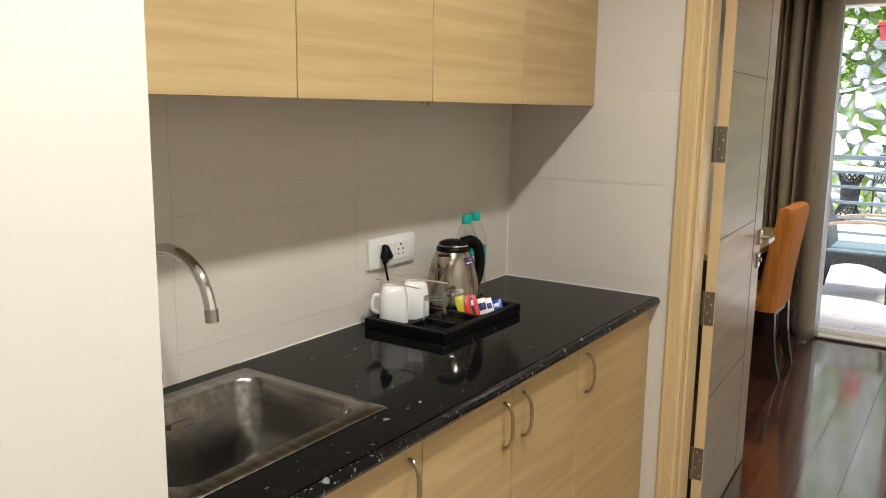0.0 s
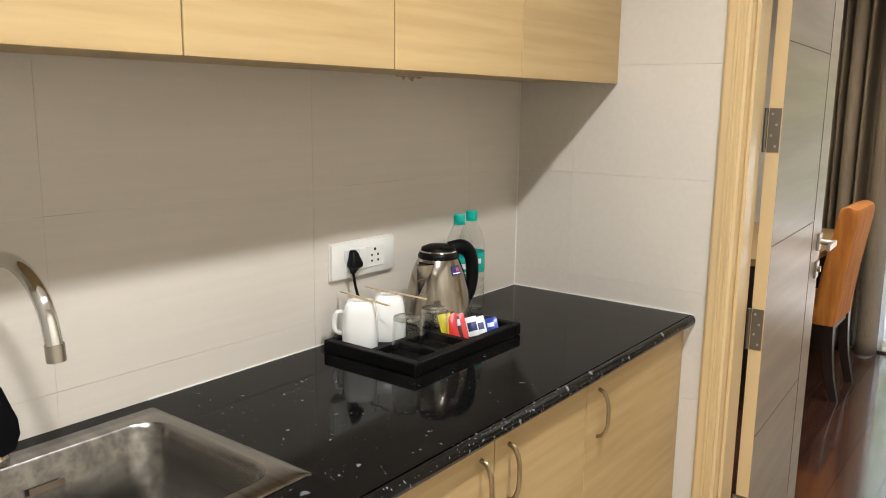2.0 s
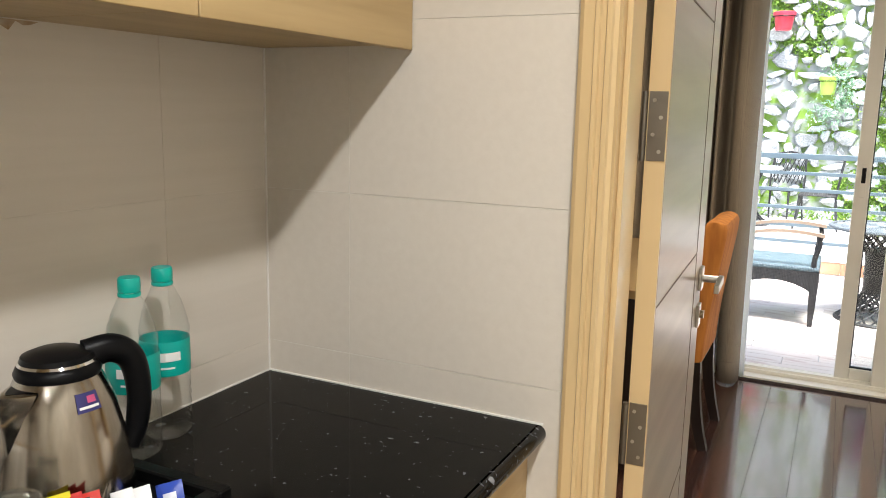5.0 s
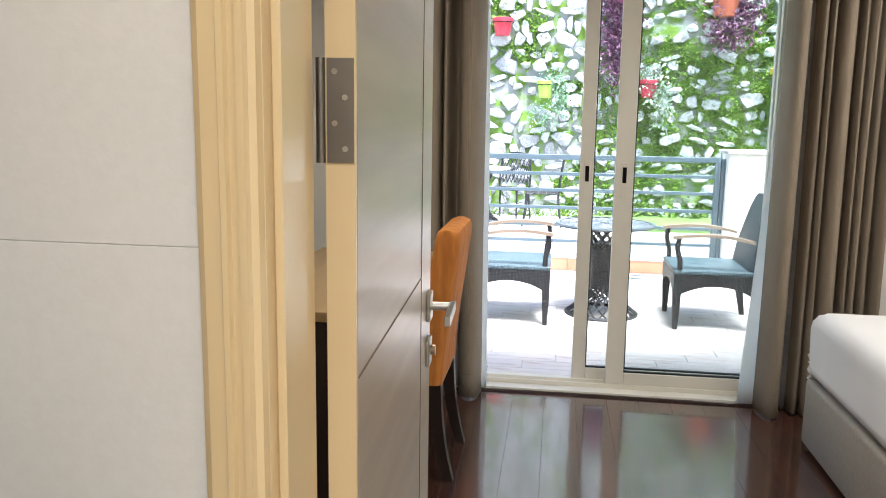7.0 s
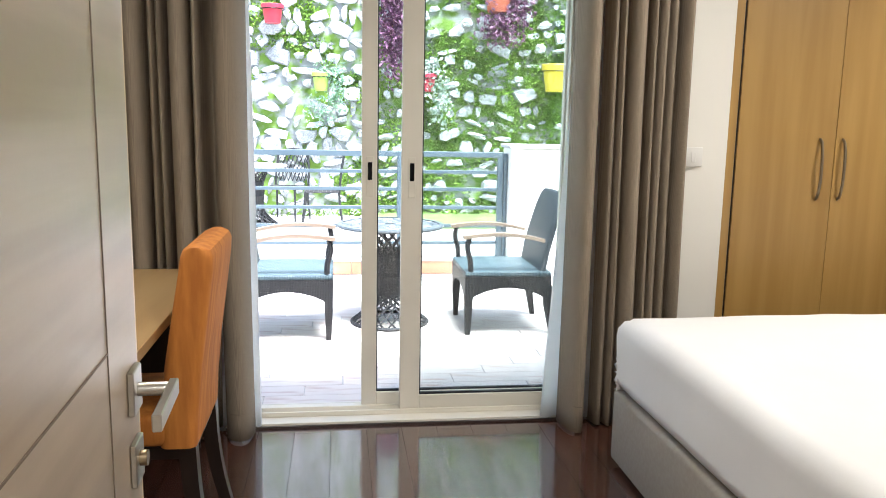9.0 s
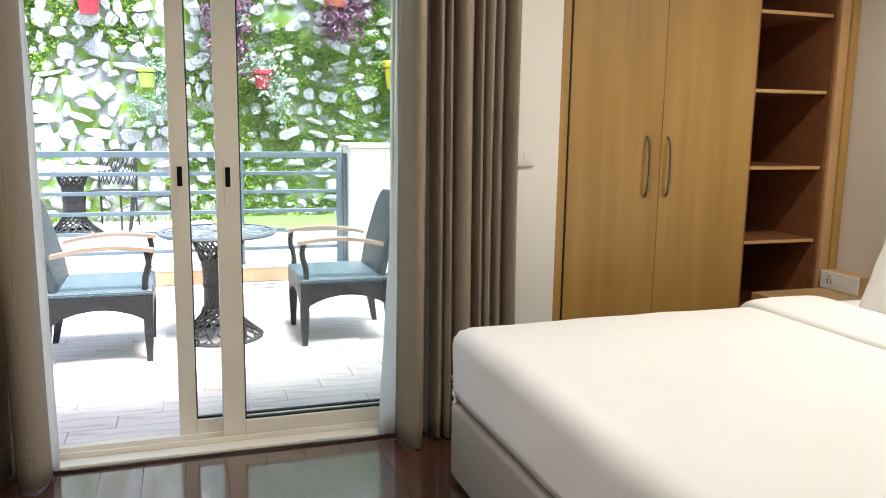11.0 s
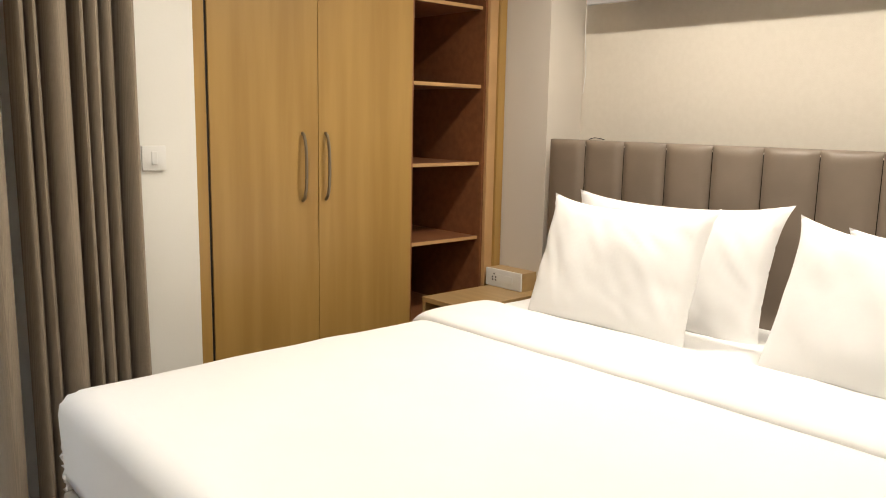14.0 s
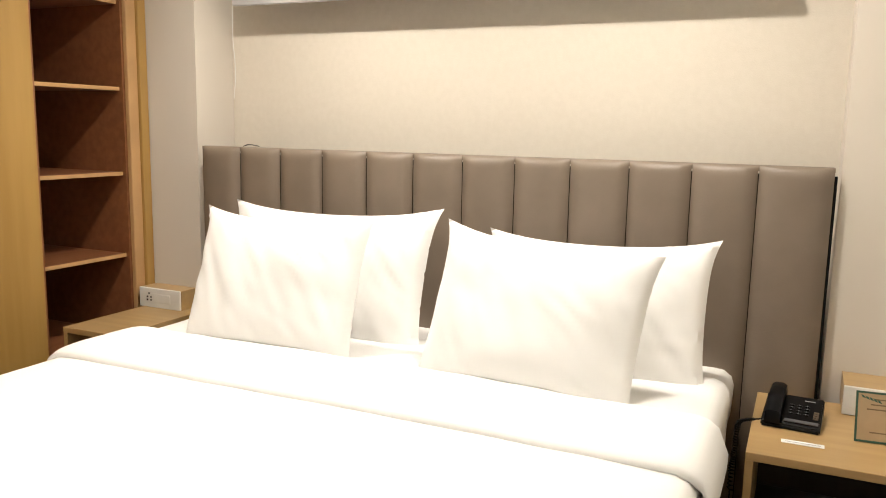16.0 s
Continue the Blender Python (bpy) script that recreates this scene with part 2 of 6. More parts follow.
def add_box(bm, x0, x1, y0, y1, z0, z1, bevel=0.0, seg=1):
    vs = [bm.verts.new((x, y, z)) for x in (x0, x1) for y in (y0, y1) for z in (z0, z1)]
    fs = [bm.faces.new([vs[i] for i in q]) for q in ((0, 1, 3, 2), (4, 6, 7, 5), (0, 4, 5, 1), (2, 3, 7, 6), (0, 2, 6, 4), (1, 5, 7, 3))]
    if bevel:
        es = list({e for f in fs for e in f.edges})
        bmesh.ops.bevel(bm, geom=es, offset=bevel, segments=seg, affect="EDGES", profile=0.5)
    return bm


def box(x0, x1, y0, y1, z0, z1, bevel=0.0, seg=1):
    return add_box(bmesh.new(), x0, x1, y0, y1, z0, z1, bevel, seg)


def boxes(rows, bevel=0.0):
    bm = bmesh.new()
    for r in rows:
        add_box(bm, *r, bevel)
    return bm


def lathe(profile, at=(0, 0, 0), seg=32, closed=False):
    """A turned body from (radius, height) pairs."""
    bm = bmesh.new()
    rings = []
    for r, z in profile:
        rings.append([bm.verts.new((at[0] + r * math.cos(2 * math.pi * i / seg), at[1] + r * math.sin(2 * math.pi * i / seg), at[2] + z)) for i in range(seg)])
    for a, b in zip(rings, rings[1:]):
        for i in range(seg):
            bm.faces.new((a[i], a[(i + 1) % seg], b[(i + 1) % seg], b[i]))
    if not closed:
        if profile[0][0] > 0.0005:
            bm.faces.new(list(reversed(rings[0])))
        if profile[-1][0] > 0.0005:
            bm.faces.new(rings[-1])
    bmesh.ops.remove_doubles(bm, verts=bm.verts, dist=0.00005)
    bmesh.ops.recalc_face_normals(bm, faces=bm.faces)
    return bm


def add_tube(bm, points, radius, seg=8, caps=True):
    """A round bar along a line of points; radius may be one number or one for each point."""
    pts = [Vector(p) for p in points]
    rad = radius if isinstance(radius, (list, tuple)) else [radius] * len(pts)
    up = Vector((0, 0, 1))
    rings = []
    side = None
    for i, p in enumerate(pts):
        d = (pts[min(i + 1, len(pts) - 1)] - pts[max(i - 1, 0)]).normalized()
        if side is None:
            side = d.cross(up) if abs(d.dot(up)) < 0.95 else d.cross(Vector((1, 0, 0)))
        side = (side - d * side.dot(d)).normalized()
        other = d.cross(side)
        rings.append([bm.verts.new(p + rad[i] * (math.cos(2 * math.pi * k / seg) * side + math.sin(2 * math.pi * k / seg) * other)) for k in range(seg)])
    for a, b in zip(rings, rings[1:]):
        for k in range(seg):
            bm.faces.new((a[k], a[(k + 1) % seg], b[(k + 1) % seg], b[k]))
    if caps:
        bm.faces.new(list(reversed(rings[0])))
        bm.faces.new(rings[-1])
    return bm


def tube(points, radius, seg=8):
    bm = add_tube(bmesh.new(), points, radius, seg)
    bmesh.ops.recalc_face_normals(bm, faces=bm.faces)
    return bm


def smooth_line(ctrl, n=8):
    """Points along a soft curve through control points."""
    c = [Vector(p) for p in ctrl]
    c = [2 * c[0] - c[1]] + c + [2 * c[-1] - c[-2]]
    out = []
    for i in range(1, len(c) - 2):
        for k in range(n):
            t = k / n
            a, b, d, e = c[i - 1], c[i], c[i + 1], c[i + 2]
            out.append(0.5 * (2 * b + (d - a) * t + (2 * a - 5 * b + 4 * d - e) * t * t + (3 * b - a - 3 * d + e) * t ** 3))
    out.append(c[-2])
    return out


def sheet(f, nu, nv, thick=0.0):
    """A grid of points f(u, v), u and v from 0 to 1; thick gives it a second side."""
    bm = bmesh.new()
    g = [[bm.verts.new(f(i / nu, j / nv)) for j in range(nv + 1)] for i in range(nu + 1)]
    for i in range(nu):
        for j in range(nv):
            bm.faces.new((g[i][j], g[i + 1][j], g[i + 1][j + 1], g[i][j + 1]))
    if thick:
        bmesh.ops.recalc_face_normals(bm, faces=bm.faces)
        bmesh.ops.solidify(bm, geom=list(bm.faces), thickness=thick)
    return bm


def structure(name, bm, material, label="", category=""):
    return tagged(part(name, bm, material), label, category, "", "structure")


# ---- shell of the flat ----
H_K, H_B = 2.60, 2.60
WX, EX, SY, NY, DY0, DY1 = -1.378, 3.44, -1.3, 5.93, 2.51, 2.66
structure("floor", box(-1.9, 3.9, -1.5, 5.82, -0.16, -0.012), M_GAP, "dark underlay below the laminate planks", "floor")
structure("ceiling", boxes([(-1.6, 1.0, -1.5, DY0, H_K, H_K + 0.12), (-2.0, 1.27, DY0, 6.13, H_B, H_B + 0.12), (1.27, 3.9, DY0, 6.9, H_B, H_B + 0.12)]), M_CEIL, "plain white painted ceiling", "ceiling")
structure("wall_kitchen_west", box(WX - 0.15, WX - 0.0006, 0.64, DY0 - 0.0005, -0.1, H_B), M_GROUT, "grout bed behind the beige kitchen tiles", "wall")
structure("wall_kitchen_pier", box(WX - 0.15, -0.845, SY, 0.625, 0, H_K), M_CREAM, "cream painted wall end beside the sink", "wall")
structure("wall_kitchen_south", box(-1.5, 1.0, SY - 0.15, SY, 0, H_K), M_CREAM, "cream painted wall", "wall")
structure("wall_kitchen_east", box(0.62, 0.77, SY - 0.1, DY0, 0, H_K), M_CREAM, "cream painted corridor wall", "wall")
part("scratch", box(-0.8452, -0.8446, 0.552, 0.564, 1.206, 1.2075), M_GROUT, bpy.data.objects["wall_kitchen_pier"])
OX0, OX1, OZ = -0.740, 0.25, 2.12
structure("wall_door", boxes([(-2.0, OX0, DY0 + 0.0006, DY1, 0, H_B), (OX1, 3.9, DY0 + 0.008, DY1, 0, H_B), (OX0, OX1, DY0 + 0.008, DY1, OZ, H_B)]), M_CREAM, "partition wall with the bedroom doorway", "wall")
structure("wall_west", box(-2.0, -1.85, DY1, 6.2, 0, H_B), M_WHITE, "white painted bedroom wall", "wall")
GX0, GX1, GZ = -0.92, 0.72, 2.28
structure("wall_north", boxes([(-2.0, GX0, NY, NY + 0.2, 0, H_B), (GX1, 1.39, NY, NY + 0.2, 0, H_B), (GX0, GX1, NY, NY + 0.2, GZ, H_B), (1.27, 3.9, 6.72, 6.9, 0, H_B), (1.27, 1.39, 6.13, 6.72, 0, H_B)]), M_WHITE, "white painted wall around the sliding door", "wall")
structure("wall_headboard", box(EX, EX + 0.2, DY1, 6.9, 0, H_B), M_PAPER, "wall with fine beige wallpaper behind the bed", "wall")
structure("column_1", box(3.17, EX, 5.715, 6.72, 0, H_B), M_GREY, "grey-beige painted column beside the wardrobe", "column")
structure("column_2", box(3.17, EX, DY1, 2.95, 0, H_B), M_GREY, "grey-beige painted column beside the bed", "column")
structure("baseboard", boxes([(3.158, 3.17, DY1, 2.95, 0.0, 0.08), (1.30, 1.41, NY - 0.012, NY, 0, 0.08), (-1.85, -0.93, NY - 0.012, NY, 0, 0.08), (-1.85, -1.838, DY1, NY, 0, 0.08)]), M_WHITE, "low white skirting", "baseboard")

# floor planks
def floor_planks():
    rng = random.Random(4)
    parent = thing("laminate_floor", (0, 0, 0), "glossy dark reddish-brown laminate planks along the room", "floor", kind="structure")
    width, gap = 0.158, 0.0006
    lengths = [0.9, 1.2, 1.25]
    cache = {}
    x = -1.85 - 0.03
    while x < 3.4:
        y = 2.585 - rng.random() * 0.9
        while y < 5.812:
            ln = rng.choice(lengths)
            y0, y1 = max(y, 2.585), min(y + ln, 5.812)
            if y1 - y0 > 0.05:
                key = round(y1 - y0, 3)
                if key not in cache:
                    bm = bmesh.new()
                    add_box(bm, gap, width - gap, 0, key - gap, -0.012, 0, 0.0004)
                    me = bpy.data.meshes.new("plank")
                    bm.to_mesh(me)
                    bm.free()
                    me.materials.append(M_FLOOR)
                    cache[key] = me
                p = new("plank", cache[key])
                p.location = (x, y0, 0)
                p.parent = parent
            y += ln
        x += width


floor_planks()
# out of view: pale tiles added to bounce lamp light onto the kitchen wall
kf = thing("kitchen_floor", (0, 0.6, 0), "unseen beige tile floor added to bounce light in the kitchen", "floor", kind="structure")
for i in range(4):
    for j in range(7):
        xa, ya = WX + 0.001 + 0.5 * i, -1.3 + 0.5572 * j
        part("tile", box(xa + 0.001, min(xa + 0.499, 0.62), ya, min(ya + 0.555, 2.585), -0.010, 0.0, 0.0006), M_TILE, kf)


# kitchen wall tiles: rows 0.3 m high, 0.6 m long
def wall_tiles():
    joint = 0.0006
    heights = [(-0.0, 0.07), (0.07, 0.37), (0.37, 0.682), (0.682, 0.984), (0.984, 1.286), (1.286, 1.588), (1.588, 1.89), (1.89, 2.192), (2.192, 2.494), (2.494, 2.60)]
    west = thing("tiled_wall", (WX, 0.64, 0), "beige kitchen wall of large plain tiles", "wall tiles", kind="structure")
    for z0, z1 in heights:
        y = 2.51
        while y > 0.645:
            y0 = max(0.641, y - (0.6 if y < 2.5 else 0.258))
            part("tile", box(WX - 0.0005, WX + 0.0005, y0 + 0.00025, y - 0.00025, z0 + joint, z1 - joint, 0.0002), M_TILE, west)
            y = y0
    north = thing("tiled_end_wall", (WX, DY0, 0), "beige tiled wall between counter and door", "wall tiles", kind="structure")
    for z0, z1 in heights:
        for x0, x1 in ((WX + 0.001, -1.187), (-1.187, -0.735)):
            part("tile", box(x0 + joint, x1 - joint, DY0 - 0.0005, DY0 + 0.0005, z0 + joint, z1 - joint, 0.0004), M_TILE, north)
    part("tile", box(OX1, 0.62, DY0 - 0.004, DY0 + 0.004, 0, 2.4), M_TILE, north)
    part("sealant", box(WX + 0.0006, WX + 0.0032, DY0 - 0.0032, DY0 - 0.0006, 0.921, 1.545), M_SEAL, north, "white silicone bead in the corner")
    part("sealant", box(WX + 0.0032, -0.80, DY0 - 0.0040, DY0 - 0.0006, 0.9202, 0.9232), M_SEAL, north, "white silicone bead along the counter")
    part("sealant", box(WX + 0.0006, WX + 0.0030, 1.22, DY0 - 0.0032, 0.9202, 0.9226), M_SEAL, west, "white silicone bead along the counter")
    bm = bmesh.new()
    rng = random.Random(9)
    top = [bm.verts.new((WX + 0.0010, 1.93 + 0.011 * k, 1.5445)) for k in range(11)]
    low = [bm.verts.new((WX + 0.0010, 1.93 + 0.011 * k, 1.5440 - 0.016 * rng.random() * math.sin(math.pi * (k + 0.5) / 11))) for k in range(11)]
    for k in range(10):
        bm.faces.new((top[k], top[k + 1], low[k + 1], low[k]))
    part("glue_stain", bm, M_STAIN, west, "brown glue stain under the cabinet")


wall_tiles()

for x, y, z, watts, beam, warm in SPOTS:
    top = H_K if y < DY0 else H_B
    d = thing("downlight", (x, y, top), "small white recessed ceiling lamp", "ceiling lamp", "ceiling downlights")
    part("trim_ring", lathe([(0.060, 0), (0.078, -0.002), (0.078, -0.008), (0.062, -0.012), (0.058, -0.004)], (x, y, top - 0.002), 24), M_PLASTIC, d, smooth=True)


# ---- doorway and door ----
def door_frame():
    f = thing("door_frame", (OX0, DY0, 0), "varnished beech door frame with ridged moulding", "door frame", kind="structure")
    for name, x0, x1, s in (("jamb", OX0, OX0 + 0.035, 1), ("jamb", OX1 - 0.035, OX1, -1)):
        part(name, box(x0, x1, DY0 - 0.002, DY1 + 0.002, 0, OZ - 0.035, 0.002), M_FRAME, f)
        edge = x1 if s > 0 else x0
        part("stop", box(min(edge, edge + s * 0.010), max(edge, edge + s * 0.010), DY0 + 0.02, DY1 - 0.05, 0, OZ - 0.045, 0.002), M_FRAME, f)
        for y, t in ((DY0 - 0.002, -1), (DY1 + 0.002, 1)):
            # moulded casing: three steps and two round ridges
            edge = (x1 if s > 0 else x0) - (s * 0.014 if t > 0 else 0)
            bm = bmesh.new()
            prof = [(-0.070, 0), (-0.070, 0.010), (-0.058, 0.014), (-0.030, 0.014), (-0.026, 0.019), (-0.016, 0.019), (-0.012, 0.014), (0.000, 0.014), (0.004, 0.020), (0.016, 0.020), (0.020, 0.014), (0.030, 0.010), (0.033, 0)]
            lo = [bm.verts.new((edge - s * 0.020 + s * a * 0.6, y + t * b, 0)) for a, b in prof]
            hi = [bm.verts.new((edge - s * 0.020 + s * a * 0.6, y + t * b, OZ + 0.02)) for a, b in prof]
            for i in range(len(prof) - 1):
                bm.faces.new((lo[i], lo[i + 1], hi[i + 1], hi[i]))
            bm.faces.new(lo)
            bm.faces.new(hi)
            bmesh.ops.recalc_face_normals(bm, faces=bm.faces)
            part("casing", bm, M_FRAME, f)
    part("head", box(OX0 + 0.035, OX1 - 0.035, DY0 - 0.002, DY1 + 0.002, OZ - 0.035, OZ, 0.002), M_FRAME, f)
    for y, t in ((DY0 - 0.002, -1), (DY1 + 0.002, 1)):
        part("casing", box(OX0 - 0.055, OX1 + 0.055, min(y, y + t * 0.014), max(y, y + t * 0.014), OZ + 0.02, OZ + 0.10, 0.002), M_FRAME, f)


door_frame()


def room_door():
    """Built closed along +x from its hinge, then swung open."""
    L, T, Hh = 0.80, 0.036, 2.07
    d = thing("door_1", (0, 0, 0), "open walnut-veneered room door with beech edges and grooved panels", "door", kind="structure")
    # the leaf lies along +x, its bedroom-side face at y = 0, corridor-side face at y = -T
    part("leaf", box(0.008, L - 0.008, -T, 0, 0.012, Hh, 0.001), M_DOOR, d)
    part("hinge_edge", box(0, 0.008, -T + 0.0005, -0.0005, 0.012, Hh), M_FRAME, d, "pale beech edge strip")
    part("latch_edge", box(L - 0.008, L, -T + 0.0005, -0.0005, 0.012, Hh), M_FRAME, d, "pale beech edge strip")
    for y in (-T - 0.0012, 0.0002):
        for x in (L - 0.17,):
            part("groove", box(x - 0.0015, x + 0.0015, y, y + 0.001, 0.012, Hh), M_GROOVE, d)
        for z in (0.54, 1.10, 1.655):
            part("groove", box(0.01, L - 0.17, y, y + 0.001, z - 0.0015, z + 0.0015), M_GROOVE, d)
    for side in (-1, 1):
        y0 = -T if side < 0 else 0.0
        hx = L - 0.05
        s = side
        pl = part("handle_plate", box(hx - 0.026, hx + 0.026, min(y0, y0 + s * 0.009), max(y0, y0 + s * 0.009), 0.985, 1.045, 0.0015), M_NICKEL, d, "square satin nickel handle plate")
        part("lever", box(hx - 0.13, hx + 0.010, min(y0 + s * 0.048, y0 + s * 0.060), max(y0 + s * 0.048, y0 + s * 0.060), 1.004, 1.026, 0.0015), M_NICKEL, pl)
        part("spindle", tube([(hx, y0 + s * 0.008, 1.015), (hx, y0 + s * 0.05, 1.015)], 0.0095, 14), M_NICKEL, pl, smooth=True)
        lp = part("lock_plate", box(hx - 0.026, hx + 0.026, min(y0, y0 + s * 0.008), max(y0, y0 + s * 0.008), 0.885, 0.945, 0.0015), M_NICKEL, d, "square satin nickel lock plate")
        part("cylinder", tube([(hx, y0 + s * 0.006, 0.918), (hx, y0 + s * 0.018, 0.918)], 0.011, 14), M_BRASS, lp, smooth=True)
    for z in (0.235, 0.802, 1.36, 1.92):
        h = part("hinge", box(-0.0025, 0.0, -T + 0.002, -0.003, z, z + 0.118), M_HINGE, d, "worn steel butt hinge")
        part("knuckle", tube([(-0.004, 0.004, z), (-0.004, 0.004, z + 0.118)], 0.0055, 10), M_HINGE, h, smooth=True)
        for k in range(4):
            part("screw", tube([(-0.004, -T / 2 + (0.006 if k % 2 else -0.006), z + 0.016 + k * 0.029), (-0.002, -T / 2 + (0.006 if k % 2 else -0.006), z + 0.016 + k * 0.029)], 0.0035, 8), M_NICKEL, h)
    d.matrix_basis = pose(-0.700, 2.690, 0, 0, 0, 92.7)
    return d


room_door()


# ---- kitchen counter ----
def curved_handle(name, parent, p0, p1, out, reach, material=M_BRASS, r=0.0048):
    a, b, o = Vector(p0), Vector(p1), Vector(out)
    mid = (a + b) / 2
    pts = smooth_line([a, a + o * reach * 0.55 + (b - a) * 0.06, a + o * reach * 0.92 + (b - a) * 0.25, mid + o * reach, b + o * reach * 0.92 - (b - a) * 0.25, b + o * reach * 0.55 - (b - a) * 0.06, b], 5)
    return part(name, tube([tuple(p) for p in pts], r, 8), material, parent, "curved antique brass bar handle", smooth=True)


CABS = [(0.627, 1.195, [(0.627, 1.195, 1.150)]), (1.195, 1.928, [(1.195, 1.565, 1.520), (1.565, 1.928, 1.612)]), (1.928, 2.476, [(1.928, 2.476, 1.985)])]
for y0, y1, doors in CABS:
    c = thing("base_cabinet", (-1.1, (y0 + y1) / 2, 0), "maple laminate kitchen base cabinet under the granite counter", "cabinet", "kitchen base cabinets")
    part("body", boxes([(WX + 0.001, -0.842, y0 + 0.001, y0 + 0.017, 0.1, 0.70), (WX + 0.001, -0.842, y1 - 0.017, y1 - 0.001, 0.1, 0.70), (WX + 0.001, -0.842, y0 + 0.017, y1 - 0.017, 0.1, 0.116)]), M_MAPLE, c)
    part("plinth", box(WX + 0.001, -0.88, y0 + 0.001, y1 - 0.001, 0, 0.1), M_MAPLE, c)
    for a, b, hy in doors:
        dr = part("door", box(-0.84, -0.82, a + 0.0015, b - 0.0015, 0.105, 0.887, 0.001), M_MAPLE, c)
        curved_handle("handle", dr, (-0.82, hy, 0.742), (-0.82, hy, 0.855), (1, 0, 0), 0.026)
f = thing("filler_panel", (-1.1, 2.49, 0), "narrow maple filler panel against the end wall", "cabinet panel")
part("panel", box(WX + 0.001, -0.825, 2.478, 2.509, 0, 0.887, 0.001), M_MAPLE, f)

for y0, y1 in ((0.627, 1.111), (1.111, 1.562), (1.562, 2.007), (2.007, 2.508)):
    c = thing("wall_cabinet", (-1.2, (y0 + y1) / 2, 1.54), "maple laminate wall cabinet above the kitchen counter", "cabinet", "kitchen wall cabinets")
    part("body", box(WX + 0.001, -1.08, y0 + 0.0005, y1 - 0.0005, 1.546, 2.598), M_MAPLE, c)
    part("door", box(-1.079, -1.06, y0 + 0.0012, y1 - 0.0012, 1.538, 2.598, 0.001), M_MAPLE, c)


SX0, SX1, SYA, SYB = -1.335, -0.915, 0.69, 1.205


def counter():
    c = thing("kitchen_counter", (-1.08, 1.57, 0.89), "polished black granite worktop with pale flecks", "countertop")
    z0, z1, xf, cut = 0.889, 0.92, -0.795, 0.012
    bm = bmesh.new()
    # a flat slab round the sink cut-out; its front edge is rounded
    for r in ((WX + 0.001, SX0 + cut, 0.627, 2.509), (SX1 - cut, xf - 0.012, 0.627, 2.509), (SX0 + cut, SX1 - cut, 0.627, SYA + cut), (SX0 + cut, SX1 - cut, SYB - cut, 2.509)):
        add_box(bm, r[0], r[1], r[2], r[3], z0, z1)
    bmesh.ops.remove_doubles(bm, verts=bm.verts, dist=0.0001)
    part("slab", bm, M_GRANITE, c)
    prof = [(xf - 0.012, z1)] + [(xf - 0.015 + 0.0155 * math.sin(a), (z0 + z1) / 2 + 0.0155 * math.cos(a)) for a in [math.pi * k / 10 for k in range(11)]] + [(xf - 0.012, z0)]
    bm = bmesh.new()
    a = [bm.verts.new((x, 0.627, z)) for x, z in prof]
    b = [bm.verts.new((x, 2.509, z)) for x, z in prof]
    for i in range(len(prof) - 1):
        bm.faces.new((a[i], a[i + 1], b[i + 1], b[i]))
    bm.faces.new(a)
    bm.faces.new(b)
    bmesh.ops.recalc_face_normals(bm, faces=bm.faces)
    part("nosing", bm, M_NOSING, c, "rough speckled granite edge", smooth=True)


counter()


def rounded_rect(x0, x1, y0, y1, r, n=6):
    out = []
    for cx, cy, a0 in ((x1 - r, y1 - r, 0), (x0 + r, y1 - r, 90), (x0 + r, y0 + r, 180), (x1 - r, y0 + r, 270)):
        for k in range(n + 1):
            a = radians(a0 + 90 * k / n)
            out.append((cx + r * math.cos(a), cy + r * math.sin(a)))
    return out


def loft(loops, close_last=True):
    bm = bmesh.new()
    rings = [[bm.verts.new(p) for p in lp] for lp in loops]
    for a, b in zip(rings, rings[1:]):
        for i in range(len(a)):
            bm.faces.new((a[i], a[(i + 1) % len(a)], b[(i + 1) % len(b)], b[i]))
    if close_last:
        bm.faces.new(rings[-1])
    return bm


def sink():
    s = thing("kitchen_sink", ((SX0 + SX1) / 2, (SYA + SYB) / 2, 0.92), "brushed stainless steel inset sink in the granite counter", "sink")
    z = 0.9235
    ix0, ix1, iy0, iy1 = SX0 + 0.055, SX1 - 0.045, SYA + 0.035, SYB - 0.035
    loops = [[(x, y, 0.921) for x, y in rounded_rect(SX0, SX1, SYA, SYB, 0.004)],
             [(x, y, z) for x, y in rounded_rect(SX0 + 0.003, SX1 - 0.003, SYA + 0.003, SYB - 0.003, 0.006)],
             [(x, y, z) for x, y in rounded_rect(ix0 - 0.006, ix1 + 0.006, iy0 - 0.006, iy1 + 0.006, 0.052)],
             [(x, y, z - 0.008) for x, y in rounded_rect(ix0, ix1, iy0, iy1, 0.05)],
             [(x, y, z - 0.16) for x, y in rounded_rect(ix0 + 0.012, ix1 - 0.012, iy0 + 0.012, iy1 - 0.012, 0.055)],
             [(x, y, z - 0.185) for x, y in rounded_rect(ix0 + 0.022, ix1 - 0.022, iy0 + 0.022, iy1 - 0.022, 0.055)],
             [(x, y, z - 0.192) for x, y in rounded_rect(ix0 + 0.05, ix1 - 0.05, iy0 + 0.05, iy1 - 0.05, 0.05)]]
    part("bowl", loft(loops), M_STEEL, s, smooth=True)
    cx, cy = (ix0 + ix1) / 2, (iy0 + iy1) / 2
    part("drain", lathe([(0.045, 0), (0.045, 0.003), (0.036, 0.004), (0.03, 0.001), (0.0, 0.001)], (cx, cy, z - 0.192), 24), M_CHROME, s, smooth=True)
    part("nameplate", box(ix0 + 0.0128, ix0 + 0.0135, 0.945, 1.0, 0.872, 0.884), M_GROOVE, s)


sink()


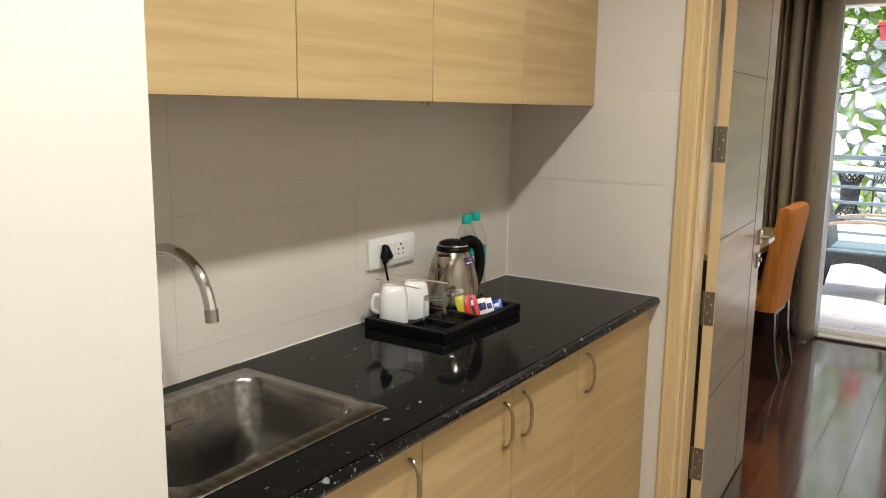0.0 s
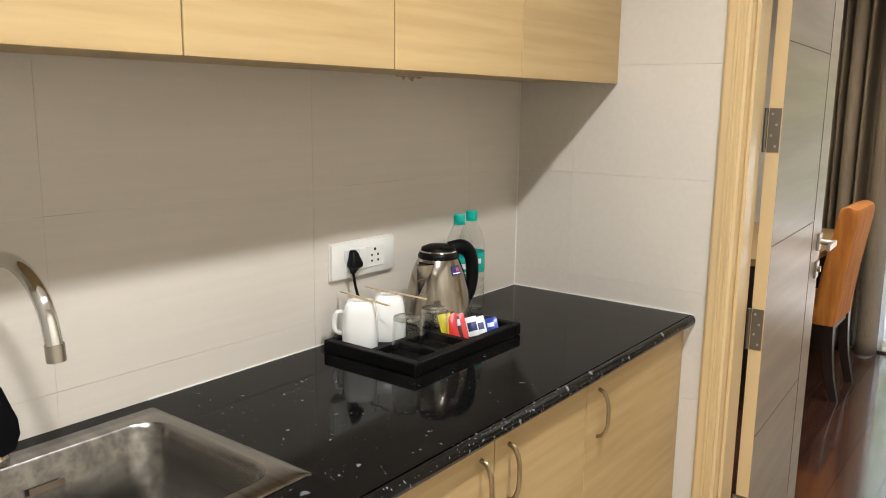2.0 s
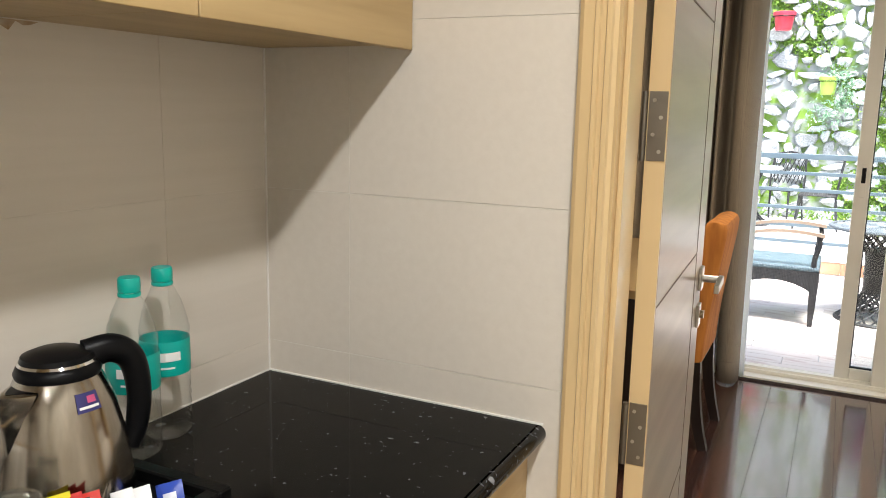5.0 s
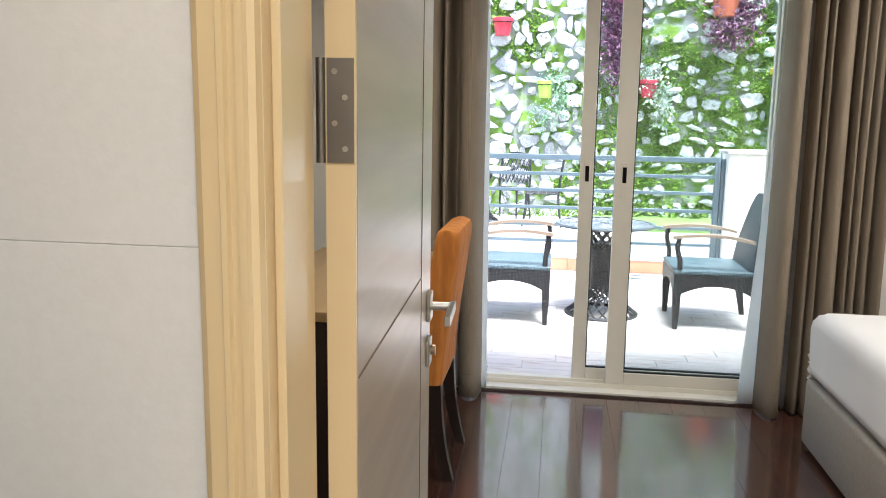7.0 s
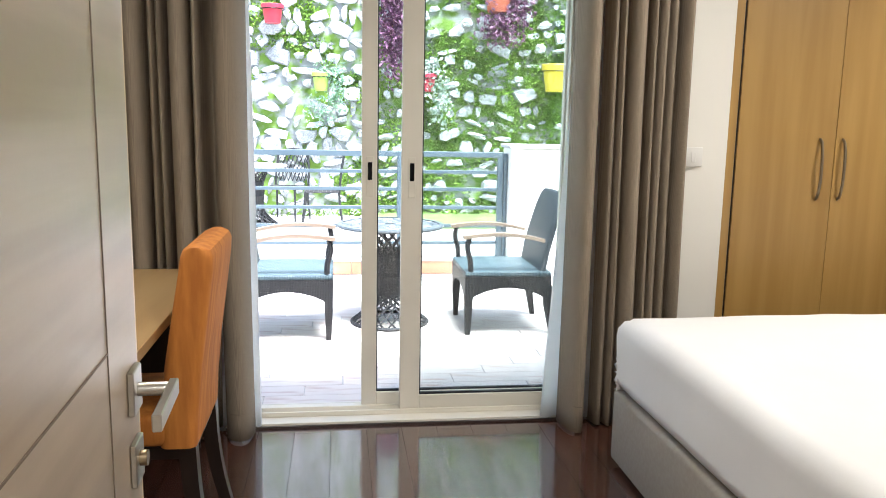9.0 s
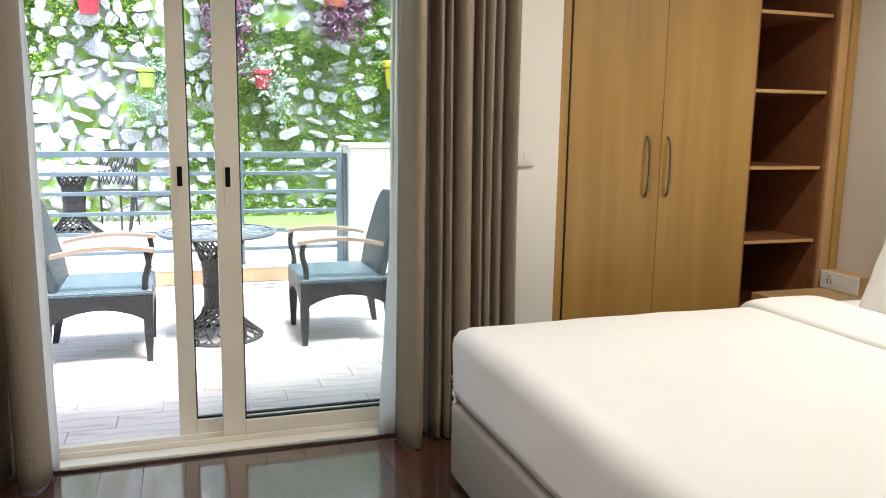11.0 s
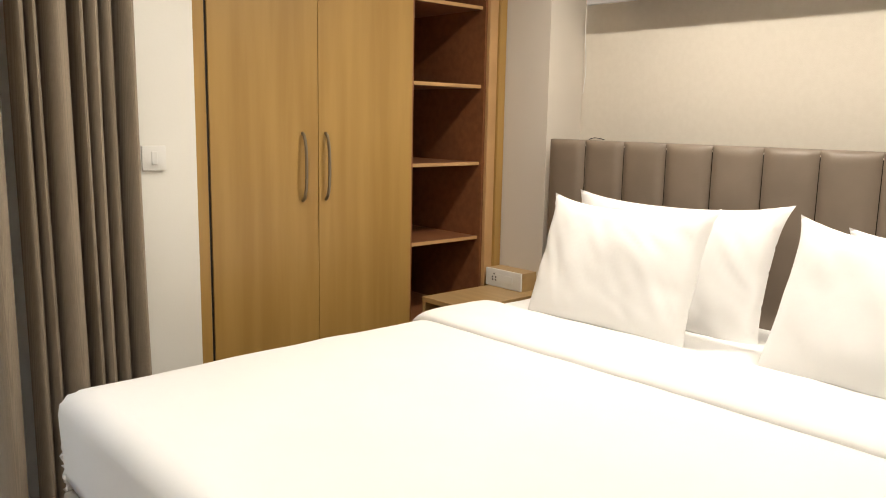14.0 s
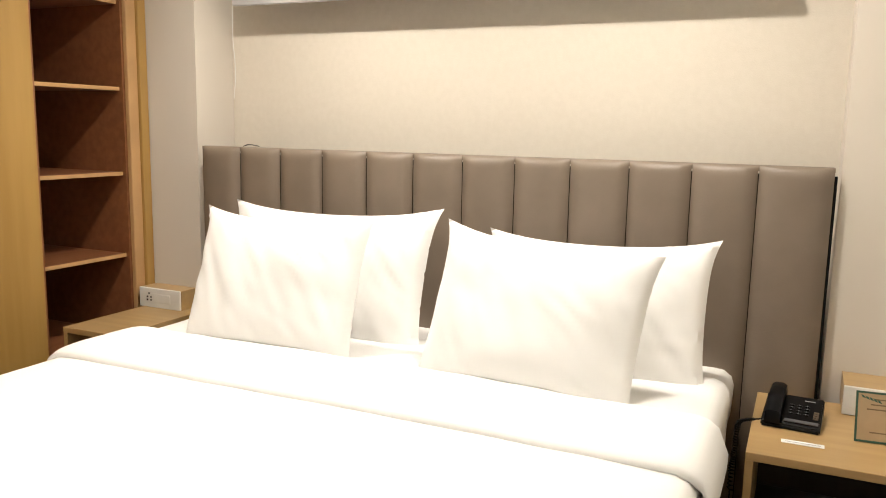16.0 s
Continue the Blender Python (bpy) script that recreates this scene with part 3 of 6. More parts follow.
def faucet():
    bx, by = -1.328, 0.918
    f = thing("kitchen_faucet", (bx, by, 0.92), "chrome swan-neck kitchen tap with a black lever", "faucet")
    part("base", lathe([(0.027, 0), (0.027, 0.006), (0.022, 0.012), (0.021, 0.10), (0.018, 0.108), (0.011, 0.112)], (bx, by, 0.9235), 24), M_CHROME, f, smooth=True)
    arc = [(bx, by, 1.02), (bx, by, 1.10), (bx, by, 1.15)]
    for k in range(1, 13):
        a = math.pi * k / 12 * 0.93
        arc.append((bx + 0.112 * (1 - math.cos(a)), by + 0.002 * k / 12, 1.155 + 0.100 * math.sin(a)))
    end = Vector(arc[-1])
    arc.append(tuple(end + Vector((0.006, 0.0, -0.022))))
    part("spout", tube([tuple(p) for p in smooth_line(arc, 3)], 0.0115, 14), M_CHROME, f, smooth=True)
    tip = Vector(arc[-1])
    part("aerator", tube([tuple(tip + Vector((0, 0, 0.002))), tuple(tip + Vector((0.001, 0.001, -0.022)))], 0.0128, 14), M_NICKEL, f, smooth=True)
    bm = bmesh.new()
    prof = [(-0.010, 1.045), (0.012, 1.048), (0.034, 0.992), (0.036, 0.968), (0.026, 0.945), (0.004, 0.938), (-0.010, 0.95)]
    lo = [bm.verts.new((bx + 0.026, by + y, z)) for y, z in prof]
    hi = [bm.verts.new((bx + 0.036, by + y * 0.9, z)) for y, z in prof]
    bm.faces.new(lo)
    bm.faces.new(hi)
    for i in range(len(prof)):
        bm.faces.new((lo[i], lo[(i + 1) % len(prof)], hi[(i + 1) % len(prof)], hi[i]))
    bmesh.ops.recalc_face_normals(bm, faces=bm.faces)
    part("lever", bm, M_BLACK, f, "dark flat lever")
    part("cartridge", tube([(bx + 0.015, by, 0.985), (bx + 0.027, by, 0.985)], 0.017, 16), M_CHROME, f, smooth=True)


faucet()


# ---- sliding door to the balcony ----
def clear_mat(name, tint, rough=0.02, shine=0.5, still=0.035, power=3.5):
    """Thin clear sheet: seen straight through, with gloss that grows towards grazing."""
    m = bpy.data.materials.new(name)
    m.use_nodes = True
    n, l = m.node_tree.nodes, m.node_tree.links
    n.remove(n["Principled BSDF"])
    tr, gl, mix, lw = n.new("ShaderNodeBsdfTransparent"), n.new("ShaderNodeBsdfGlossy"), n.new("ShaderNodeMixShader"), n.new("ShaderNodeLayerWeight")
    pw, sc = n.new("ShaderNodeMath"), n.new("ShaderNodeMath")
    pw.operation, sc.operation = "POWER", "MULTIPLY_ADD"
    pw.inputs[1].default_value = power
    sc.inputs[1].default_value, sc.inputs[2].default_value = shine, still
    lw.inputs[0].default_value = 0.5
    tr.inputs[0].default_value = (*tint, 1)
    gl.inputs["Roughness"].default_value = rough
    l.new(lw.outputs["Facing"], pw.inputs[0]); l.new(pw.outputs[0], sc.inputs[0]); l.new(sc.outputs[0], mix.inputs[0])
    l.new(tr.outputs[0], mix.inputs[1]); l.new(gl.outputs[0], mix.inputs[2])
    l.new(mix.outputs[0], n["Material Output"].inputs[0])
    return m


M_GLASS = clear_mat("clear_glass", (0.95, 0.97, 0.96), 0.015, 0.6)


def sliding_door():
    d = thing("window_1", (-0.1, 6.0, 0), "white sliding balcony door, both glass leaves slid to one side", "sliding door", kind="structure")
    part("sill_track", boxes([(GX0, GX1, 5.822, 6.050, -0.01, 0.022), (GX0, GX1, 5.895, 5.905, 0.022, 0.045), (GX0, GX1, 6.0, 5.958, 0.022, 0.045), (GX0, GX1, 6.005, 6.013, 0.022, 0.045)], 0.002), M_PVC, d)
    part("threshold", box(GX0, GX1, 5.812, 5.822, -0.01, 0.012, 0.003), M_DARKWOOD, d, "dark wooden threshold strip")
    part("outer_frame", box(GX0, GX0 + 0.06, 5.880, 6.050, 0.022, GZ, 0.003), M_PVC, d)
    part("outer_frame", box(GX1 - 0.06, GX1, 5.880, 6.050, 0.022, GZ, 0.003), M_PVC, d)
    part("outer_frame", box(GX0 + 0.06, GX1 - 0.06, 5.880, 6.050, GZ - 0.06, GZ, 0.003), M_PVC, d)
    for x0, x1, y, w in ((-0.142, 0.68, 5.912, 0.092), (-0.318, 0.675, 5.968, 0.07)):
        leaf = part("leaf_stile", box(x0, x0 + w, y, y + 0.042, 0.03, GZ - 0.03, 0.004, 2), M_PVC, d)
        part("leaf_stile", box(x1 - 0.07, x1, y, y + 0.042, 0.03, GZ - 0.03, 0.004, 2), M_PVC, d)
        part("leaf_rail", box(x0 + w, x1 - 0.07, y + 0.001, y + 0.041, 0.03, 0.105, 0.004, 2), M_PVC, d)
        part("leaf_rail", box(x0 + w, x1 - 0.07, y + 0.001, y + 0.041, GZ - 0.10, GZ - 0.03, 0.004, 2), M_PVC, d)
        part("gasket", boxes([(x0 + w, x1 - 0.07, y + 0.012, y + 0.030, 0.105, 0.113), (x0 + w, x0 + w + 0.006, y + 0.012, y + 0.030, 0.113, GZ - 0.1)]), M_RUBBER, d)
        pane = part("pane", box(x0 + w, x1 - 0.07, y + 0.019, y + 0.024, 0.108, GZ - 0.098), M_GLASS, d, "clear glass pane")
        pane.visible_shadow = False
        cx = x0 + w * 0.5 + (0.0 if w > 0.08 else 0.002)
        pl = part("latch_plate", box(cx - 0.016, cx + 0.016, y - 0.004, y, 1.03, 1.21, 0.0015), M_PVC, leaf)
        part("latch_slot", box(cx - 0.010, cx + 0.010, y - 0.006, y - 0.004, 1.105, 1.185, 0.001), M_BLACK, leaf, "black finger latch")


sliding_door()


# ---- curtains ----
def curtain(name, x0, x1, yc, z0, z1, folds, depth, material, label, seed, flare=0.0, thick=0.003):
    """Hanging cloth; folds: widths of round lobes and of the deep creases after them, side by side."""
    rng = random.Random(seed)
    ph = [rng.random() * 6.28 for _ in range(6)]
    cuts, total = [], sum(a + b for a, b in folds)
    at = 0.0
    for a, b in folds:
        cuts.append((at / total, (at + a) / total, (at + a + b) / total))
        at += a + b
    amp = [0.75 + 0.4 * rng.random() for _ in folds]
    lean = [rng.uniform(-1, 1) for _ in folds]

    def f(u, v):
        # round lobes that swell over narrow creases, each leaning a little its own way
        k = 0
        while k < len(cuts) - 1 and u > cuts[k][2]:
            k += 1
        c0, c1, c2 = cuts[k]
        x = x0 + (x1 - x0) * u
        inner = math.sin(math.pi * min(1, max(0, u))) ** 0.3 if 0 < u < 1 else 0.0
        if u <= c1:
            w = (u - c0) / (c1 - c0)
            wide = (c1 - c0) * abs(x1 - x0)
            wave = max(0.0, math.sin(math.pi * w)) ** 0.6 * amp[k] * min(1.0, 0.55 + 6 * wide) * (0.88 + 0.12 * v)
            x -= 0.10 * wide * math.sin(2 * math.pi * w) * inner
            x += 0.018 * lean[k] * (v - 0.5) * math.sin(math.pi * w) * inner
        else:
            wave = -0.5 * math.sin(math.pi * (u - c1) / (c2 - c1)) ** 0.5 if c1 < u < c2 else 0.0
        x += flare * (1 - v) * (u - 0.5) + 0.008 * math.sin(3 * v + ph[0] + 2 * u)
        y = yc - depth * (wave - 0.5) + 0.008 * math.sin(3 * v + ph[1] + 7 * u) * (1 - v)
        z = z0 + (z1 - z0) * v + 0.006 * math.sin(20 * u + ph[2]) * (1 - v)
        return (x, y, z)

    c = thing(name, ((x0 + x1) / 2, yc, z0), label, "curtain", "window curtains" if name == "curtain" else "sheer curtains")
    cloth = part("cloth", sheet(f, len(folds) * 22, 24), material, c, smooth=True)
    solid = cloth.modifiers.new("thickness", "SOLIDIFY")
    solid.thickness, solid.offset = thick, 0.0
    if name == "curtain":
        hem = lambda u, v: (lambda p: (p[0], p[1] - 0.0025, p[2]))(f(u, 0.048 + v * 0.0012))
        part("hem_stitch", sheet(hem, len(folds) * 22, 1), M_HEM, c)
    return c


curtain("curtain", -1.42, -0.795, 5.715, 0.005, 2.46, [(0.08, 0.015), (0.085, 0.015), (0.09, 0.02), (0.035, 0.012), (0.03, 0.02), (0.095, 0.01), (0.035, 0.06), (0.14, 0.0)], 0.16, M_CURTAIN, "heavy taupe floor-length curtain drawn open beside the sliding door", 3, flare=0.02)
curtain("curtain", 0.598, 1.085, 5.715, 0.005, 2.46, [(0.125, 0.07), (0.045, 0.01), (0.035, 0.02), (0.095, 0.035), (0.035, 0.012), (0.045, 0.022), (0.045, 0.022), (0.06, 0.0)], 0.16, M_CURTAIN, "heavy taupe floor-length curtain drawn open beside the wardrobe", 8, flare=0.05)
curtain("sheer_curtain", -0.88, -0.805, 5.812, 0.02, 2.46, [(0.05, 0.0), (0.05, 0.0)], 0.02, M_SHEER, "thin white sheer curtain gathered at the door frame", 5, flare=0.09, thick=0.001)
curtain("sheer_curtain", 0.640, 0.70, 5.812, 0.02, 2.46, [(0.05, 0.0), (0.05, 0.0)], 0.02, M_SHEER, "thin white sheer curtain gathered behind the taupe one", 6, flare=0.25, thick=0.001)
rail = thing("curtain_rail", (-0.1, 5.730, 2.47), "white double curtain rail under the ceiling", "curtain rail")
part("track", box(-1.6, 1.3, 5.695, 5.725, 2.462, 2.49, 0.003), M_PLASTIC, rail)
part("track", box(-1.6, 1.3, 5.775, 5.800, 2.462, 2.49, 0.003), M_PLASTIC, rail)
for x in (-1.4, -0.1, 1.1):
    part("bracket", box(x - 0.015, x + 0.015, 5.700, 5.930, 2.49, 2.51, 0.002), M_PLASTIC, rail)


# ---- wardrobe ----
def wardrobe():
    w = thing("wardrobe", (2.28, 6.4, 0), "built-in beech wardrobe with two tall doors and open shelves", "wardrobe")
    top = 2.45
    x0, xd, xm, xs, xe = 1.392, 1.50, 2.015, 2.555, 3.165
    part("frame_post", box(x0, 1.486, 6.035, 6.05, 0, top, 0.003), M_MAPLE_V, w)
    part("shadow_gap", box(1.488, 1.503, 6.052, 6.06, 0, top), M_GAP, w)
    part("side_panel", box(x0 + 0.002, 1.486, 6.05, 6.715, 0, top), M_MAPLE_V, w)
    part("frame_post", box(3.055, 3.115, 6.025, 6.05, 0, top, 0.003), M_EDGE, w)
    part("frame_post", box(3.115, xe, 6.01, 6.05, 0, top, 0.003), M_MAPLE_V, w)
    part("divider", box(xs - 0.0, xs + 0.018, 6.06, 6.70, 0, top), M_SHELFWOOD, w)
    part("inner_side", box(3.045, 3.063, 6.052, 6.70, 0, top), M_SHELFWOOD, w)
    part("back_panel", box(1.50, 3.063, 6.70, 6.714, 0, top), M_SHELFWOOD, w)
    part("top_panel", box(x0, xe, 6.02, 6.714, top, top + 0.03), M_FRAME, w)
    part("plinth", box(1.49, 3.055, 6.07, 6.10, 0, 0.07), M_MAPLE_V, w)
    for a, b, hx in ((xd, xm, 1.932), (xm, xs, 2.052)):
        d = part("door", box(a + 0.0015, b - 0.0015, 6.045, 6.064, 0.075, top - 0.004, 0.001), M_MAPLE_V, w)
        curved_handle("handle", d, (hx, 6.045, 1.022), (hx, 6.045, 1.32), (0, -1, 0), 0.034, M_ANTIQUE, 0.0072)
    for z in (0.35, 0.752, 1.152, 1.555, 1.955):
        sh = part("shelf", box(xs + 0.018, 3.045, 6.078, 6.70, z, z + 0.016), M_SHELFWOOD, w)
        part("edge_band", box(xs + 0.018, 3.045, 6.072, 6.078, z - 0.001, z + 0.017, 0.001), M_EDGE, sh)


wardrobe()
bl = thing("wardrobe_fascia", (2.28, 6.3, 2.48), "plain painted panel above the wardrobe", "fascia", kind="structure")
part("panel", box(1.41, 3.17, 6.02, 6.72, 2.482, 2.598), M_WHITE, bl)


# ---- bed ----
BX0, BX1, BY0, BY1 = 0.675, 3.06, 3.22, 5.35


def bed():
    b = thing("bed", ((BX0 + BX1) / 2, (BY0 + BY1) / 2, 0), "greige upholstered king-size bed base", "bed")
    part("base", box(BX0 + 0.005, BX1, BY0 + 0.03, BY1 - 0.005, 0.02, 0.315, 0.02, 3), M_BASE, b, smooth=True)
    for x in (0.85, 2.9):
        for y in (BY0 + 0.15, BY1 - 0.15):
            part("foot", box(x - 0.03, x + 0.03, y - 0.03, y + 0.03, 0, 0.02), M_BLACK, b)
    m = thing("mattress", ((BX0 + BX1) / 2, (BY0 + BY1) / 2, 0.315), "white sheeted mattress on the bed base", "mattress")
    part("body", box(BX0 + 0.04, BX1 - 0.02, BY0 + 0.06, BY1 - 0.05, 0.317, 0.572, 0.06, 4), M_LINEN, m, smooth=True)


bed()


def soft_cover(x0, x1, y0, y1, ztop, drop, r, nx, ny, wob, seed, head_open=True, crown=0.02):
    """A cloth laid over a bed: flat on top, rounded over the edges and hanging down on three sides."""
    off = Vector((seed * 7.3, seed * 3.1, 0))

    def side(s, lo, hi, hang_lo, hang_hi):
        # s runs along the cloth, giving the place across and the fall below the top
        total = hang_lo + (hi - lo) + hang_hi
        d = s * total - hang_lo
        q = math.pi / 2 * r
        def edge(e):
            if e < -r * 0.0 - 0 and e > -q:
                a = -e / r
                return (-r * math.sin(a), r * (1 - math.cos(a)))
            if e <= -q:
                return (-r, r + (-e - q))
            return (e, 0.0)
        if d < 0:
            p, f = edge(d)
            return lo + r + p if d > -q else lo + 0.0, f
        if d > hi - lo - 2 * r and hang_hi > 0:
            e = (hi - lo - 2 * r) - d
            p, f = edge(e)
            return (hi - r - p) if e > -q else hi, f
        return lo + r + d, 0.0

    hang = drop
    def f(u, v):
        x, fx = side(u, x0, x1 + (0 if not head_open else 2 * r), hang, 0)
        y, fy = side(v, y0, y1, hang, hang)
        fall = max(fx, fy) if min(fx, fy) < 0.001 else (fx ** 4 + fy ** 4) ** 0.25
        fall = min(fall, hang)
        cx, cy = (x - x0) / (x1 - x0), (y - y0) / (y1 - y0)
        bulge = crown * (1 - (2 * cx - 1) ** 4) * (1 - (2 * cy - 1) ** 4)
        n = noise.noise(Vector((x * 2.3, y * 2.3, fall * 4)) + off)
        n2 = noise.noise(Vector((x * 7, y * 7, fall * 9)) + off)
        w = wob * (n + 0.35 * n2)
        hx = -1 if fx > 0 else 0
        hy = 0
        if fy > 0:
            hy = -1 if y < (y0 + y1) / 2 else 1
        out = 0.25 * fall * (1 - fall / (hang + 0.2))
        return (x + hx * (w * 1.4 - out * 0.3), y + hy * (w * 1.4 - out * 0.3), ztop + bulge - fall + (w if fall < 0.02 else w * 0.4))
    bm = sheet(f, nx, ny, 0.0)
    bmesh.ops.remove_doubles(bm, verts=bm.verts, dist=0.002)
    bmesh.ops.dissolve_degenerate(bm, edges=bm.edges, dist=0.0005)
    bmesh.ops.recalc_face_normals(bm, faces=bm.faces)
    return bm


dv = thing("duvet", (1.4, 4.3, 0.6), "smooth white duvet spread over the bed, top edge folded back", "duvet")
part("cover", soft_cover(BX0 + 0.004, 2.62, BY0, BY1, 0.622, 0.315, 0.065, 80, 90, 0.006, 2, crown=0.008), M_LINEN, dv, smooth=True)


def fold_band():
    """The turned-back upper edge of the duvet, a soft flat roll across the bed."""
    def f(u, v):
        yy = BY0 - 0.03 + (BY1 - BY0 + 0.06) * u
        wob = 0.018 * noise.noise(Vector((yy * 1.6, 0.3, 5))) + 0.006 * noise.noise(Vector((yy * 6, 2, 1)))
        e = min(u, 1 - u) * (BY1 - BY0 + 0.06)
        dropy = 0.0 if e > 0.10 else 0.10 - math.sqrt(max(0.0, 0.01 - (0.10 - e) ** 2))
        a = 2 * math.pi * v
        ax, az = 0.195, 0.028
        c, s = math.cos(a), math.sin(a)
        x = 2.195 + wob + ax * math.copysign(abs(c) ** 0.6, c)
        z = 0.632 + az * math.copysign(abs(s) ** 0.7, s) - dropy + 0.5 * wob * (c > 0)
        return (x, yy, z)
    bm = sheet(f, 80, 32)
    bmesh.ops.remove_doubles(bm, verts=bm.verts, dist=0.0005)
    bmesh.ops.holes_fill(bm, edges=[e for e in bm.edges if e.is_boundary], sides=0)
    bmesh.ops.recalc_face_normals(bm, faces=bm.faces)
    return bm


part("folded_edge", fold_band(), M_LINEN, dv, smooth=True)
sh = thing("bed_sheet", (2.8, 4.3, 0.58), "white bed sheet below the pillows", "sheet")
part("cloth", soft_cover(2.3, 3.06, BY0 + 0.01, BY1 - 0.03, 0.576, 0.20, 0.06, 24, 70, 0.006, 9, crown=0.0), M_LINEN, sh, smooth=True)


for ob in (bpy.data.objects["cover"], sh.children[0]):
    solid = ob.modifiers.new("thickness", "SOLIDIFY")
    solid.thickness, solid.offset = 0.010, -1.0


def pillow(m, label, seed, w=0.74, h=0.52, t=0.19):
    off = Vector((seed * 5.1, seed * 2.7, seed))
    p = thing("pillow", (0, 0, 0), label, "pillow", "pillows on the bed")
    n = 46

    def face(sgn):
        def f(u, v):
            a, b = 2 * u - 1, 2 * v - 1
            pinch = 1 - 0.11 * (1 - a * a) * abs(b) ** 3
            pinch2 = 1 - 0.035 * (1 - b * b) * abs(a) ** 3
            ear = 1 + 0.06 * (abs(a) * abs(b)) ** 6
            x, y = a * w / 2 * pinch2 * ear, b * h / 2 * pinch * ear
            d = (max(0.0, 1 - abs(a) ** 2.4) * max(0.0, 1 - abs(b) ** 2.4)) ** 0.5
            wr = noise.noise(Vector((x * 5, y * 5, 0.3)) + off) * 0.016 + noise.noise(Vector((x * 13 + y * 9, y * 5 - x * 6, 1)) + off) * 0.006
            crease = noise.noise(Vector((x * 20 + y * 13, (y - x) * 2.5, 7)) + off) * 0.009 * (0.3 + abs(a)) + math.sin((x * 0.8 + y) * 62 + 5 * noise.noise(Vector((x * 6, y * 6, 2)) + off)) * 0.0035 * max(0.0, min(1.0, 2.2 * a + 0.2)) * (0.4 + 0.6 * noise.noise(Vector((x * 7, y * 7, 9)) + off))
            return (x, y, sgn * (t / 2 * d + 0.003) + (wr + crease) * d ** 0.4 * sgn)
        return f
    bm = sheet(face(1), n, n)
    other = sheet(face(-1), n, n)
    me = bpy.data.meshes.new("tmp")
    other.to_mesh(me)
    other.free()
    bm.from_mesh(me)
    bpy.data.meshes.remove(me)
    bmesh.ops.remove_doubles(bm, verts=bm.verts, dist=0.0071)
    bmesh.ops.recalc_face_normals(bm, faces=bm.faces)
    part("case", bm, M_PILLOW, p, smooth=True)
    p.matrix_basis = m
    return p


# pillows stand on their long edge and lean towards the headboard
def standing(x, y, z, lean, turn, roll=0):
    return pose(x, y, z) @ pose(0, 0, 0, 0, 0, -90 + turn) @ pose(0, 0, 0, 90 - lean, 0, 0) @ pose(0, 0, 0, 0, 0, roll)


pillow(standing(2.805, 4.775, 0.825, 19, 0, 1), "long plump white pillow leaning on the headboard", 1, w=0.92, h=0.55, t=0.17)
pillow(standing(2.81, 3.69, 0.803, 19, 0, 1), "long white pillow with creased side leaning on the headboard", 2, w=0.77, h=0.51, t=0.17)
pillow(standing(2.495, 4.775, 0.838, 20, 2, 0), "white pillow propped against the one behind it", 3, w=0.69, h=0.53)
pillow(standing(2.495, 3.80, 0.818, 20, -2, -4), "white pillow with slanting creases propped in front", 4, w=0.70, h=0.54)


def headboard():
    h = thing("headboard", (3.12, 4.32, 0.0), "taupe leatherette headboard of upright padded channels", "headboard")
    y0, y1, n = 2.985, 5.655, 12
    # black backing; its overhang past the low-y end paints in the shaded gap there
    part("backing", box(3.135, 3.165, y0 - 0.024, y1 - 0.004, 0.0, 1.275), M_BLACK, h)
    w = (y1 - y0) / n
    for k in range(n):
        a, b = y0 + k * w - (0.016 if k == 0 else 0.0), y0 + (k + 1) * w
        def f(u, v, a=a, b=b):
            yy = a + 0.0015 + (b - a - 0.003) * u
            e = (2 * u - 1)
            roll = 0.030 * math.sqrt(max(0.0, 1 - abs(e) ** 3.2))
            zz = 0.05 + 1.253 * (1 - (1 - v) ** 2.6)
            top = max(0.0, (zz - 1.253) / 0.05)
            roll *= math.sqrt(max(0.0, 1 - top ** 2.5))
            return (3.134 - roll - 0.002, yy, zz)
        bm = sheet(f, 10, 40)
        part("channel", bm, M_LEATHER, h, smooth=True)
    part("top_cap", box(3.134, 3.166, y0 - 0.016, y1, 1.283, 1.305, 0.006, 2), M_LEATHER, h, smooth=True)


headboard()
w = thing("loose_wire", (3.15, 5.40, 1.306), "short black wire lying on top of the headboard", "cable")
part("wire", tube([tuple(p) for p in smooth_line([(3.16, 5.435, 1.307), (3.145, 5.42, 1.309), (3.14, 5.39, 1.316), (3.15, 5.36, 1.313), (3.16, 5.345, 1.308)], 5)], 0.0022, 6), M_BLACK, w)


# ---- desk and chair ----
def desk():
    d = thing("desk", (-1.3, 4.9, 0), "beech writing desk against the wall", "desk")
    part("top", box(-1.60, -0.95, 4.33, 5.66, 0.725, 0.76, 0.002), M_DESK, d)
    part("end_panel", box(-1.60, -1.0, 4.36, 4.385, 0, 0.725), M_DARKWOOD, d)
    part("end_panel", box(-1.60, -1.0, 5.625, 5.65, 0, 0.725), M_DARKWOOD, d)
    part("modesty_panel", box(-1.60, -1.58, 4.385, 5.625, 0.2, 0.725), M_DARKWOOD, d)


desk()


